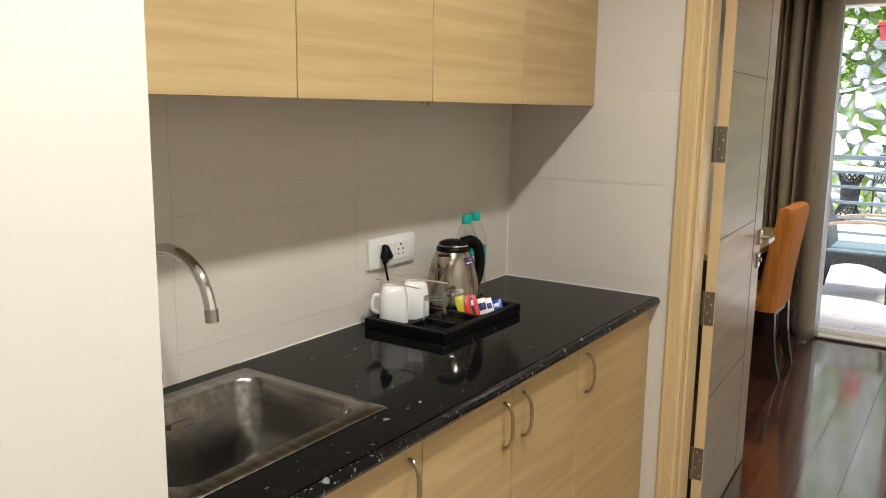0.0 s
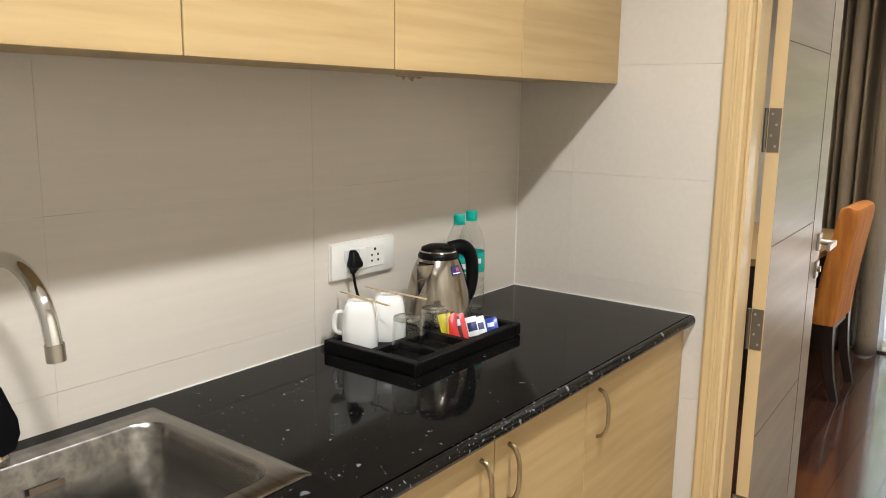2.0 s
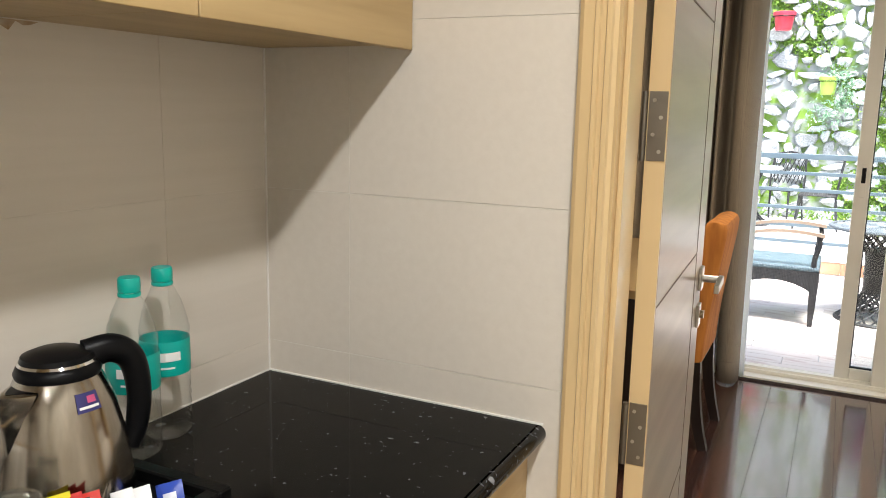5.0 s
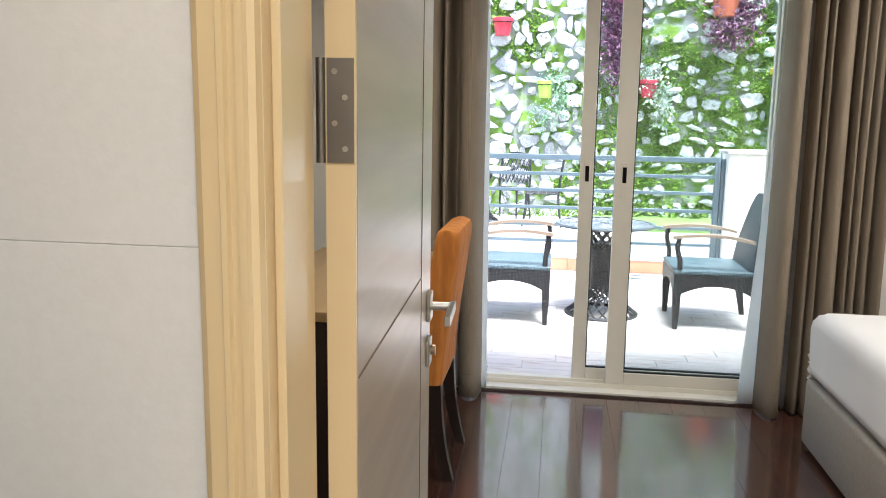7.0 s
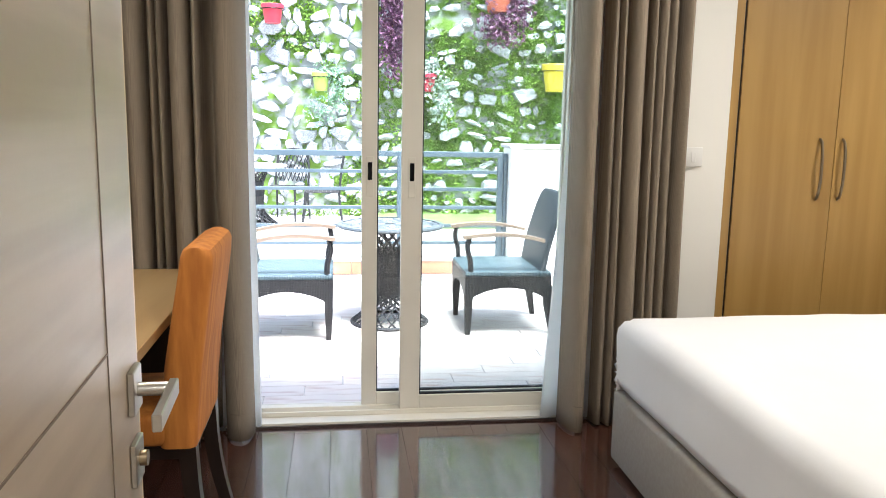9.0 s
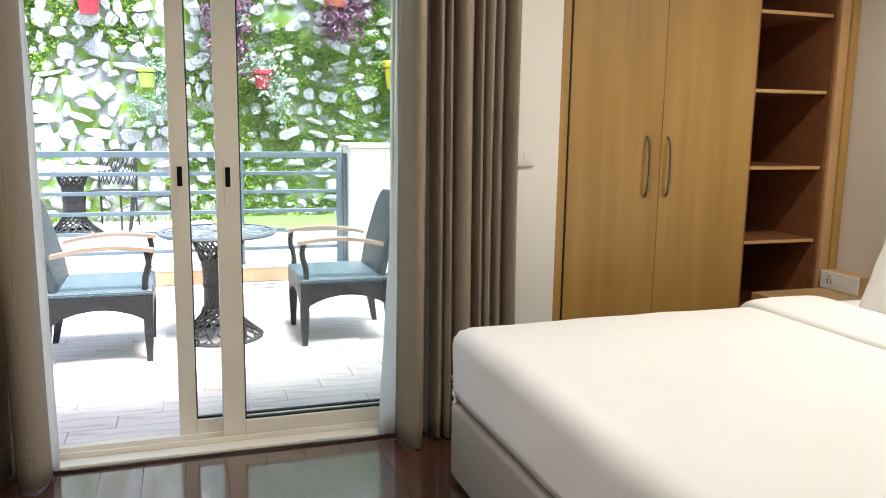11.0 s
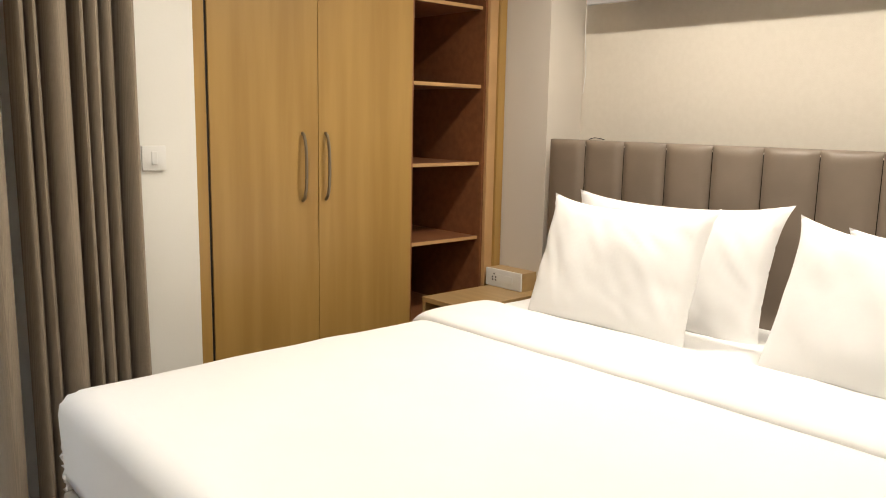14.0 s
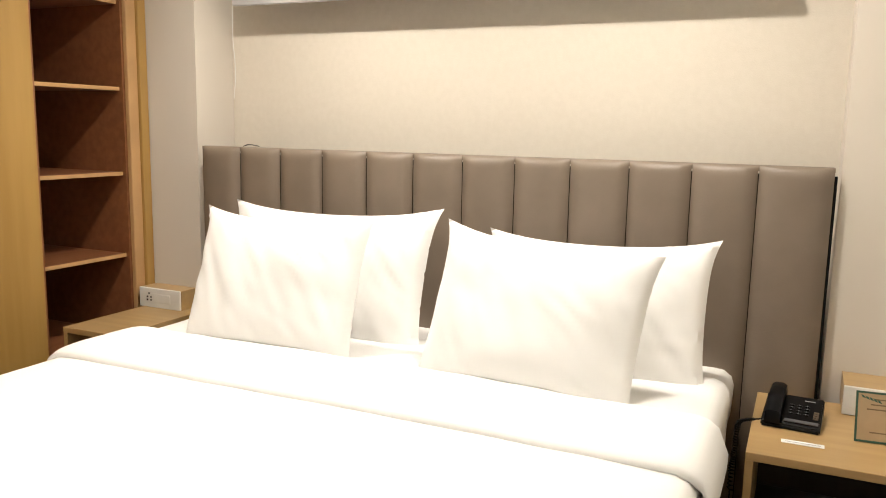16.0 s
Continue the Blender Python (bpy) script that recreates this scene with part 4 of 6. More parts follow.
def dining_chair():
    c = thing("desk_chair", (-1.05, 4.92, 0), "orange velvet upholstered chair with dark wooden legs at the desk", "chair")
    y0, y1 = 4.685, 5.14

    def slab(zs, xs_back, th):
        loops = []
        for z, xb, t in zip(zs, xs_back, th):
            loops.append([(x, y, z) for x, y in rounded_rect(xb - t, xb, y0, y1, min(0.028, t * 0.45), 4)])
        bm = loft(loops)
        bm.faces.new(list(reversed([v for v in bm.verts][:len(loops[0])])))
        bmesh.ops.recalc_face_normals(bm, faces=bm.faces)
        return bm
    zs = [0.40, 0.42, 0.5, 0.65, 0.8, 0.93, 0.975, 0.995, 1.004]
    xb = [-0.845, -0.842, -0.838, -0.823, -0.802, -0.785, -0.782, -0.79, -0.815]
    th = [0.105, 0.108, 0.110, 0.108, 0.104, 0.098, 0.094, 0.078, 0.03]
    part("backrest", slab(zs, xb, th), M_VELVET, c, smooth=True)
    part("seat", box(-1.36, -0.90, y0 + 0.003, y1 - 0.003, 0.40, 0.50, 0.03, 4), M_VELVET, c, smooth=True)
    part("seat_frame", box(-1.34, -0.86, y0 + 0.02, y1 - 0.02, 0.36, 0.40), M_DARKWOOD, c)
    for y in (y0 + 0.045, y1 - 0.025):
        pts = [(-0.875, y, 0.40), (-0.865, y, 0.25), (-0.845, y, 0.12), (-0.815, y, 0.0)]
        bm = loft([[(p[0] + dx * s, p[1] + dy * s, p[2]) for dx, dy in ((-1, -1), (1, -1), (1, 1), (-1, 1))] for p, s in zip([tuple(q) for q in smooth_line(pts, 4)], [0.026 - 0.0006 * k for k in range(13)])])
        bmesh.ops.recalc_face_normals(bm, faces=bm.faces)
        part("leg", bm, M_DARKWOOD, c)
        bm = loft([[(-1.31 + dx * s, y + dy * s, z) for dx, dy in ((-1, -1), (1, -1), (1, 1), (-1, 1))] for z, s in ((0.40, 0.021), (0.0, 0.014))])
        bmesh.ops.recalc_face_normals(bm, faces=bm.faces)
        part("leg", bm, M_DARKWOOD, c)


dining_chair()


# ---- bedside tables ----
def bedside_table(y0, y1, x0, label, stack):
    n = thing("bedside_table", ((x0 + 3.16) / 2, (y0 + y1) / 2, 0), label, "bedside table", "bedside tables")
    x1 = 3.10 if stack else 3.168
    part("top", box(x0, x1, y0, y1, 0.485, 0.51, 0.0015), M_DESK, n)
    part("side", box(x0 + 0.002, x1, y0, y0 + 0.022, 0, 0.485, 0.001), M_DESK, n)
    part("side", box(x0 + 0.002, x1, y1 - 0.022, y1, 0, 0.485, 0.001), M_DESK, n)
    # back and shelf are coloured near-black, the outside beech
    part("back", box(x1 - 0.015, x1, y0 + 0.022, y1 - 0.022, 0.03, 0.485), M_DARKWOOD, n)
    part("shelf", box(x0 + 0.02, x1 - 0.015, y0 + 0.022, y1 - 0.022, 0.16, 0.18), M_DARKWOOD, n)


bedside_table(5.665, 5.985, 2.585, "beech bedside table with open front beside the wardrobe", False)
bedside_table(2.66, 3.152, 2.513, "beech bedside table with an open dark compartment", True)


# roller blind at the head of the room, hanging clear of the wall
b = thing("roller_blind", (3.29, 4.4, 1.96), "pale grey roller blind, its bottom bar showing above the bed", "roller blind")
part("cloth", box(3.288, 3.291, 3.19, 5.575, 1.985, 2.52), mat("grey_blind_cloth", (0.55, 0.54, 0.52), 0.9), b)
part("bottom_bar", box(3.277, 3.303, 3.185, 5.582, 1.957, 1.992, 0.006, 2), mat("pale_grey_bar", (0.6, 0.6, 0.6), 0.4), b, smooth=True)
part("roller", tube([(3.305, 3.19, 2.545), (3.305, 5.575, 2.545)], 0.03, 16), M_PLASTIC, b, smooth=True)
for y in (3.17, 5.58):
    part("bracket", box(3.27, 3.436, y, y + 0.012, 2.50, 2.598, 0.001), M_PLASTIC, b)
part("pull_cord", tube([tuple(p) for p in smooth_line([(3.30, 5.596, 2.53), (3.30, 5.592, 2.1), (3.298, 5.598, 1.85), (3.302, 5.588, 1.66), (3.30, 5.598, 1.53)], 6)], 0.0022, 6), M_PLASTIC, b, "thin white pull cord")


# ---- balcony and garden ----
M_DECK = mat("cream_outdoor_tile", (0.66, 0.585, 0.52), 0.5, alt=(0.37, 0.20, 0.14), scale=(2.2, 14, 14), bump=0.05, spread=(0.5, 0.72), vary=0.05)
M_TERRA = mat("terracotta_tile", (0.38, 0.14, 0.075), 0.6, alt=(0.46, 0.22, 0.13), scale=(5, 5, 5), vary=0.1)
M_RAIL = mat("blue_grey_painted_steel", (0.075, 0.105, 0.125), 0.4, alt=(0.085, 0.118, 0.138))
M_GRASS = mat("lawn", (0.11, 0.19, 0.04), 0.95, alt=(0.18, 0.26, 0.08), scale=(3, 3, 3), bump=0.4, bump_scale=80)
M_PAVE = mat("pale_concrete", (0.52, 0.50, 0.47), 0.8, alt=(0.46, 0.44, 0.41), scale=(2, 2, 2), bump=0.1)
M_RENDER = mat("white_render", (0.78, 0.76, 0.72), 0.8, alt=(0.74, 0.72, 0.68), scale=(2, 2, 2), bump=0.08)
M_WICKER = weave("dark_synthetic_wicker", (0.022, 0.021, 0.021), (0.007, 0.006, 0.006), 0.010, 0.5, 0.003)
M_SEATWEAVE = weave("blue_grey_woven_seat", (0.095, 0.135, 0.15), (0.04, 0.058, 0.068), 0.010, 0.4, 0.003)
# dark wicker tinted blue-grey: the veil of the door glass put into its colour
M_BACKWEAVE = weave("hazed_woven_back", (0.055, 0.066, 0.075), (0.02, 0.024, 0.028), 0.010, 0.45, 0.003)
M_ARM = mat("weathered_arm_wood", (0.30, 0.22, 0.16), 0.5, alt=(0.24, 0.17, 0.12), scale=(3, 20, 20))
M_STONE = mat("weathered_stone", (0.52, 0.53, 0.53), 0.85, alt=(0.25, 0.26, 0.26), scale=(16, 16, 16), bump=0.6, bump_scale=28, vary=0.3, detail=6)
M_MOSS = mat("mossy_mortar", (0.15, 0.25, 0.035), 0.95, alt=(0.30, 0.31, 0.30), scale=(3.2, 3.2, 4.5), bump=1.0, bump_scale=30, detail=12, spread=(0.44, 0.56))
M_MOSSLEAF = mat("bright_moss", (0.22, 0.36, 0.045), 0.9, alt=(0.11, 0.20, 0.028), scale=(2, 2, 2), vary=0.3, island=True)

BZ = -0.03
structure("ground", box(-60, 60, 6.2, 60, -1.2, -0.16), M_GRASS, "grass strip between balcony and retaining wall", "ground")
structure("balcony_slab", box(-4.5, 4.5, 6.13, 9.56, -0.25, BZ - 0.01), M_PAVE, "balcony floor slab", "floor")


def deck():
    d = thing("balcony_floor", (0, 6.2, BZ), "cream wood-look balcony tiles with reddish streaks", "floor tiles", kind="structure")
    bm = box(0.002, 0.598, 0.002, 0.148, -0.009, 0, 0.0015)
    me = bpy.data.meshes.new("tile")
    bm.to_mesh(me)
    bm.free()
    me.materials.append(M_DECK)
    for j in range(22):
        for i in range(9):
            t = new("tile", me)
            t.parent = d
            t.location = (-2.6 + i * 0.6 + (0.2 * (j % 3)), -0.02 + j * 0.15, 0)
    part("landing", box(-2.6, 3.0, 6.051, 6.18, BZ - 0.05, BZ), M_DECK, d)


deck()
k = thing("balcony_kerb", (0, 9.62, BZ), "low terracotta-faced kerb under the railing", "kerb", kind="structure")
for i in range(16):
    part("tile", box(-3.6 + i * 0.30, -3.6 + i * 0.30 + 0.296, 9.54, 9.552, BZ, 0.085, 0.001), M_TERRA, k)
part("kerb", box(-4.5, 1.14, 9.552, 9.75, -0.25, 0.085), M_PAVE, k)
part("cap", box(-4.5, 1.14, 9.535, 9.76, 0.086, 0.102, 0.003), M_PAVE, k)
structure("yard", box(-9, 9, 9.76, 14.2, -0.4, -0.01), M_PAVE, "pale concrete yard beyond the railing", "pavement")
structure("lawn", box(0.1, 9, 12.4, 13.95, -0.009, 0.03), M_GRASS, "strip of lawn at the foot of the stone wall", "lawn")


def railing():
    r = thing("balcony_railing", (-0.5, 9.65, 0.1), "blue-grey painted steel balcony railing of flat horizontal bars", "railing")
    y = 9.65
    for x0, x1, first in ((-3.4, 0.165, True), (0.185, 1.10, False)):
        part("top_rail", box(x0, x1, y - 0.025, y + 0.025, 1.04, 1.09, 0.003), M_RAIL, r)
        for z in (0.905, 0.745, 0.575, 0.405, 0.245):
            part("bar", box(x0 + 0.05, x1 - 0.05, y - 0.012, y + 0.012, z - 0.018, z + 0.014, 0.002), M_RAIL, r)
        for x in ((x0, x1 - 0.05) if not first else (x0, -1.8, x1 - 0.05)):
            part("post", box(x, x + 0.05, y - 0.024, y + 0.024, 0.102, 1.04, 0.003), M_RAIL, r)
    part("post", box(1.106, 1.14, y - 0.03, y + 0.03, 0.102, 1.08, 0.003), M_RAIL, r)


railing()
p = thing("pier_wall", (2.2, 9.8, -0.2), "white rendered garden wall with a pale stone coping", "garden wall", kind="structure")
part("wall", box(1.145, 4.5, 9.50, 9.85, -0.25, 1.13, 0.006), M_RENDER, p)
part("coping", box(1.12, 4.55, 9.46, 9.89, 1.132, 1.165, 0.006), M_PAVE, p)


def wicker_chair(m, label):
    """Faces +x with its front left foot at the origin side; seat 0.6 wide along y."""
    c = thing("garden_chair", (0, 0, 0), label, "chair", "wicker balcony chairs")
    W, D = 0.60, 0.58
    part("seat", box(-D, 0, -W / 2, W / 2, 0.395, 0.43, 0.012, 2), M_SEATWEAVE, c, "blue-grey woven seat", smooth=True)

    def apron(axis, at, a, b):
        # skirt with an arched lower edge
        n = 14
        bm = bmesh.new()
        rows = []
        for k in range(n + 1):
            s = k / n
            low = 0.235 + 0.085 * math.sin(math.pi * s) ** 0.7
            q = a + (b - a) * s
            for z in (low, 0.397):
                for o in (-0.009, 0.009):
                    rows.append(bm.verts.new((at + o, q, z) if axis == "x" else (q, at + o, z)))
        for k in range(n):
            i = 4 * k
            for f in ((0, 4, 6, 2), (1, 3, 7, 5), (0, 1, 5, 4), (2, 6, 7, 3)):
                bm.faces.new([rows[i + j] for j in f])
        bmesh.ops.recalc_face_normals(bm, faces=bm.faces)
        return bm
    part("apron", apron("x", -0.010, -W / 2 + 0.03, W / 2 - 0.03), M_WICKER, c)
    part("apron", apron("x", -D + 0.010, -W / 2 + 0.03, W / 2 - 0.03), M_WICKER, c)
    part("apron", apron("y", -W / 2 + 0.010, -D + 0.03, -0.03), M_WICKER, c)
    part("apron", apron("y", W / 2 - 0.010, -D + 0.03, -0.03), M_WICKER, c)
    for x, dx in ((-0.028, 0.0), (-D + 0.028, -0.05)):
        for y in (-W / 2 + 0.028, W / 2 - 0.028):
            bm = loft([[(x + dx * t + s * ex, y + s * ey, z) for ex, ey in ((-1, -1), (1, -1), (1, 1), (-1, 1))] for z, s, t in ((0.398, 0.028, 0), (0.20, 0.026, 0.3), (0.0, 0.016, 1))])
            bmesh.ops.recalc_face_normals(bm, faces=bm.faces)
            part("leg", bm, M_WICKER, c)
    for y in (-W / 2 + 0.02, W / 2 - 0.02):
        pts = smooth_line([(-0.04, y, 0.42), (-0.035, y, 0.50), (-0.015, y, 0.58), (-0.025, y, 0.655)], 5)
        part("arm_post", tube([tuple(q) for q in pts], 0.018, 8), M_WICKER, c, smooth=True)
        n = 10
        bm = loft([[(0.015 - 0.54 * k / n, y + ey * 0.028, 0.655 + 0.028 * math.sin(math.pi * k / n * 0.9) - 0.03 * (k / n) ** 2 + ez * 0.011) for ey, ez in ((-1, -1), (1, -1), (1, 1), (-1, 1))] for k in range(n + 1)])
        bm.faces.new(list(bm.verts)[:4])
        bmesh.ops.recalc_face_normals(bm, faces=bm.faces)
        part("armrest", bm, M_ARM, c, "weathered wooden armrest")
    loops = []
    for z, x, hw in ((0.40, -0.52, 0.29), (0.55, -0.545, 0.29), (0.70, -0.585, 0.285), (0.84, -0.625, 0.275), (0.91, -0.65, 0.255), (0.94, -0.66, 0.21)):
        loops.append([(x + a, b, z) for a, b in rounded_rect(-0.022, 0.022, -hw, hw, 0.02, 3)])
    bm = loft(loops)
    bmesh.ops.recalc_face_normals(bm, faces=bm.faces)
    part("backrest", bm, M_BACKWEAVE, c, smooth=True)
    c.matrix_basis = m
    return c


wicker_chair(pose(-0.455, 7.63, BZ, 0, 0, 0), "dark woven wicker armchair with wooden armrests on the balcony")
wicker_chair(pose(0.40, 7.70, BZ, 0, 0, 180), "dark woven wicker armchair facing the round balcony table")


def lattice(bm, prof, n, r, turn, seg=4):
    """Crossed strips over a turned shape, wound both ways."""
    for sgn in (-1, 1):
        for k in range(n):
            a0 = 2 * math.pi * k / n
            pts = []
            for i, (rad, z) in enumerate(prof):
                a = a0 + sgn * turn * i / (len(prof) - 1)
                pts.append((rad * math.cos(a), rad * math.sin(a), z))
            add_tube(bm, pts, r, seg)


def lattice_table(m, label, top_mat, group=""):
    t = thing("garden_table", (0, 0, 0), label, "table", group)
    part("rim", lathe([(0.335, 0.672), (0.362, 0.675), (0.370, 0.685), (0.366, 0.696), (0.345, 0.700), (0.335, 0.697)], seg=48, closed=True), top_mat, t, smooth=True)
    bm = bmesh.new()
    for ring in (0.05, 0.10, 0.16, 0.22, 0.28):
        add_tube(bm, [(ring * math.cos(a), ring * math.sin(a), 0.690) for a in [2 * math.pi * i / 40 for i in range(41)]], 0.006, 4)
    lattice(bm, [(0.04 + 0.30 * i / 6, 0.690) for i in range(7)], 22, 0.006, 0.7)
    part("top_lattice", bm, top_mat, t)
    part("top_plate", lathe([(0.0, 0.676), (0.334, 0.676), (0.334, 0.682), (0.0, 0.682)], seg=40), top_mat, t)
    bm = bmesh.new()
    lattice(bm, [(0.20 - 0.09 * (i / 6) ** 0.6, 0.676 - 0.17 * i / 6) for i in range(7)], 14, 0.008, 0.9)
    part("collar_lattice", bm, M_WICKER, t)
    part("stem", lathe([(0.105, 0.52), (0.112, 0.50), (0.103, 0.42), (0.103, 0.36), (0.108, 0.34), (0.10, 0.33), (0.10, 0.22), (0.108, 0.20)], seg=24), M_WICKER, t, smooth=True)
    bm = bmesh.new()
    lattice(bm, [(0.105 + 0.155 * (i / 8) ** 1.6, 0.20 - 0.185 * i / 8) for i in range(9)], 18, 0.008, 1.0)
    part("foot_lattice", bm, M_WICKER, t)
    part("foot_ring", lathe([(0.245, 0.0), (0.272, 0.0), (0.276, 0.012), (0.262, 0.024), (0.248, 0.018)], seg=40, closed=True), M_WICKER, t, smooth=True)
    t.matrix_basis = m
    return t


M_TABLETOP = mat("slate_grey_table_metal", (0.10, 0.115, 0.125), 0.45, bump=0.1)
M_PALETOP = mat("pale_table_top", (0.55, 0.55, 0.53), 0.4)
lattice_table(pose(-0.065, 7.80, BZ), "round lattice garden table with a grey metal top on the balcony", M_TABLETOP)
lattice_table(pose(-1.49, 12.75, -0.01) @ Matrix.Diagonal((1.15, 1.15, 1.12, 1)), "round lattice garden table beyond the railing", M_PALETOP)


# ---- stone retaining wall ----
WALLY = 13.9


def rock_mesh(name, seed, n=9):
    """A rough stone 1 x 1, face towards -y, with a worn rim."""
    rng = random.Random(seed)
    rad = []
    for k in range(n):
        a = 2 * math.pi * k / n
        sq = 1 / max(abs(math.cos(a)), abs(math.sin(a)))
        a += rng.uniform(-0.15, 0.15)
        rad.append((a, (0.5 * (0.5 + 0.5 * sq)) * (0.76 + 0.34 * rng.random())))
    bm = bmesh.new()
    back = [bm.verts.new((r * math.cos(a), 0.10, r * math.sin(a))) for a, r in rad]
    mid = [bm.verts.new((r * math.cos(a), -0.02 - 0.03 * rng.random(), r * math.sin(a))) for a, r in rad]
    front = [bm.verts.new((r * 0.84 * math.cos(a), -0.09 - 0.05 * rng.random(), r * 0.84 * math.sin(a))) for a, r in rad]
    c = bm.verts.new((0.05 * rng.random(), -0.10 - 0.05 * rng.random(), 0.05 * rng.random()))
    for a, b in ((back, mid), (mid, front)):
        for k in range(n):
            bm.faces.new((a[k], a[(k + 1) % n], b[(k + 1) % n], b[k]))
    for k in range(n):
        bm.faces.new((front[k], front[(k + 1) % n], c))
    bmesh.ops.recalc_face_normals(bm, faces=bm.faces)
    me = bpy.data.meshes.new(name)
    bm.to_mesh(me)
    bm.free()
    me.materials.append(M_STONE)
    return me


def stone_wall():
    rng = random.Random(21)
    w = thing("stone_retaining_wall", (0, WALLY, 0), "tall rubble stone retaining wall overgrown with bright moss", "retaining wall", kind="structure")
    def bed_face(u, v):
        x, z = -9 + 18 * u, -0.1 + 6.1 * v
        return (x, WALLY + 0.05 * noise.noise(Vector((x * 1.4, z * 1.4, 3))) + 0.03 * noise.noise(Vector((x * 5, z * 5, 8))), z)
    part("mortar_bed", sheet(bed_face, 180, 70), M_MOSS, w, smooth=True)
    part("core", box(-9, 9, WALLY + 0.09, WALLY + 0.7, -0.4, 6.0), M_PAVE, w)
    rocks = [rock_mesh("stone", 100 + i) for i in range(12)]
    far = []
    z = 0.02
    count = 0
    while z < 5.8:
        rowh = 0.10 + 0.13 * rng.random()
        x = -8.8 + rng.random() * 0.3
        while x < 8.8:
            ln = 0.09 + 0.34 * rng.random() ** 1.6
            gap = 0.006 + 0.09 * rng.random() ** 2
            bare = noise.noise(Vector((x * 0.7, z * 0.7, 12)))
            keep = rng.random() < 0.97 - 0.2 * (x > 0.2) + 0.3 * bare
            if keep:
                hh = rowh * (0.55 + 0.75 * rng.random()) * (0.85 if x > 0.2 else 1.2)
                m = pose(x + ln / 2, WALLY - 0.005 + 0.02 * rng.random(), z + rowh / 2 + 0.10 * (rng.random() - 0.5), 0, 50 * (rng.random() - 0.5), 0) @ Matrix.Diagonal((ln * 0.95, 0.45 + 0.35 * rng.random(), hh, 1))
                me = rng.choice(rocks)
                if -1.9 < x < 2.6 and z < 2.6 and count < 300:
                    o = new("stone", me)
                    o.parent = w
                    o.matrix_basis = Matrix.Translation((0, -WALLY, 0)) @ m
                    count += 1
                else:
                    far.append((me, m))
            x += ln + gap
        z += rowh + 0.015
    verts, faces = [], []
    for me, m in far:
        base = len(verts)
        verts += [tuple(m @ v.co - Vector((0, WALLY, 0))) for v in me.vertices]
        faces += [tuple(base + i for i in p.vertices) for p in me.polygons]
    me = bpy.data.meshes.new("far_stones")
    me.from_pydata(verts, [], faces)
    me.materials.append(M_STONE)
    o = new("far_stones", me)
    o.parent = w
    tagged(o, "", "", "", "stuff")


stone_wall()


def leaf_cloud(name, spots, size, material, label, category, parent=None, droop=0.0, seed=1, kind="stuff", narrow=0.5):
    """Many small folded leaves round the given spots; each spot is a centre, spreads and a count."""
    rng = random.Random(seed)
    verts, faces = [], []
    for (cx, cy, cz), (sx, sy, sz), n in spots:
        for _ in range(n):
            p = Vector((cx + rng.gauss(0, sx), cy - abs(rng.gauss(0, sy)), cz + rng.gauss(0, sz)))
            d = Vector((rng.gauss(0, 1), -0.6 + rng.gauss(0, 0.6), rng.gauss(0, 1) - droop)).normalized()
            s = d.cross(Vector((rng.gauss(0, 1), rng.gauss(0, 1), rng.gauss(0, 1)))).normalized()
            ln = size * (0.6 + 0.8 * rng.random())
            q = d.cross(s) * ln * 0.15
            b = len(verts)
            verts += [tuple(p), tuple(p + d * ln * 0.5 + s * ln * narrow * 0.5 + q), tuple(p + d * ln), tuple(p + d * ln * 0.5 - s * ln * narrow * 0.5 + q)]
            faces += [(b, b + 1, b + 2), (b, b + 2, b + 3)]
    if parent is not None:
        o = origin_of(parent)
        verts = [(v[0] - o.x, v[1] - o.y, v[2] - o.z) for v in verts]
    me = bpy.data.meshes.new(name)
    me.from_pydata(verts, [], faces)
    me.materials.append(material)
    ob = new(name, me)
    ob.parent = parent
    if parent is None:
        tagged(ob, label, category, "", kind)
    else:
        tagged(ob, '', '', '', 'stuff')
    return ob


def moss():
    rng = random.Random(77)
    spots = []
    for _ in range(1900):
        x, z = -3 + 6.6 * rng.random(), 0.05 + 3.6 * rng.random()
        want = noise.noise(Vector((x * 0.8, z * 0.9, 40))) + 0.42 * (x > 0.1) - 0.16 * (x < -0.1)
        if want > 0.0:
            spots.append(((x, WALLY - 0.015, z), (0.06, 0.022, 0.045), 38))
    leaf_cloud("moss", spots, 0.040, M_MOSSLEAF, "bright green moss and small ferns on the stone wall", "moss", seed=5, narrow=0.8)
    spots = [((rng.uniform(-3, 3.5), WALLY - 0.12, 0.05), (0.15, 0.04, 0.05), 30) for _ in range(40)]
    leaf_cloud("wall_foot_plants", spots, 0.06, M_MOSSLEAF, "low green plants along the foot of the wall", "plants", seed=6)


moss()

M_PURPLE = mat("purple_leaves", (0.10, 0.03, 0.07), 0.6, alt=(0.22, 0.10, 0.17), scale=(9, 9, 9), vary=0.4, island=True)
M_MINT = mat("pale_green_leaves", (0.16, 0.30, 0.17), 0.6, alt=(0.30, 0.42, 0.28), scale=(9, 9, 9), vary=0.3, island=True)
M_PALELEAF = mat("variegated_leaves", (0.50, 0.54, 0.48), 0.6, alt=(0.2, 0.3, 0.2), scale=(9, 9, 9), vary=0.3, island=True)
M_SOIL = mat("potting_soil", (0.03, 0.022, 0.016), 0.95, bump=0.5)


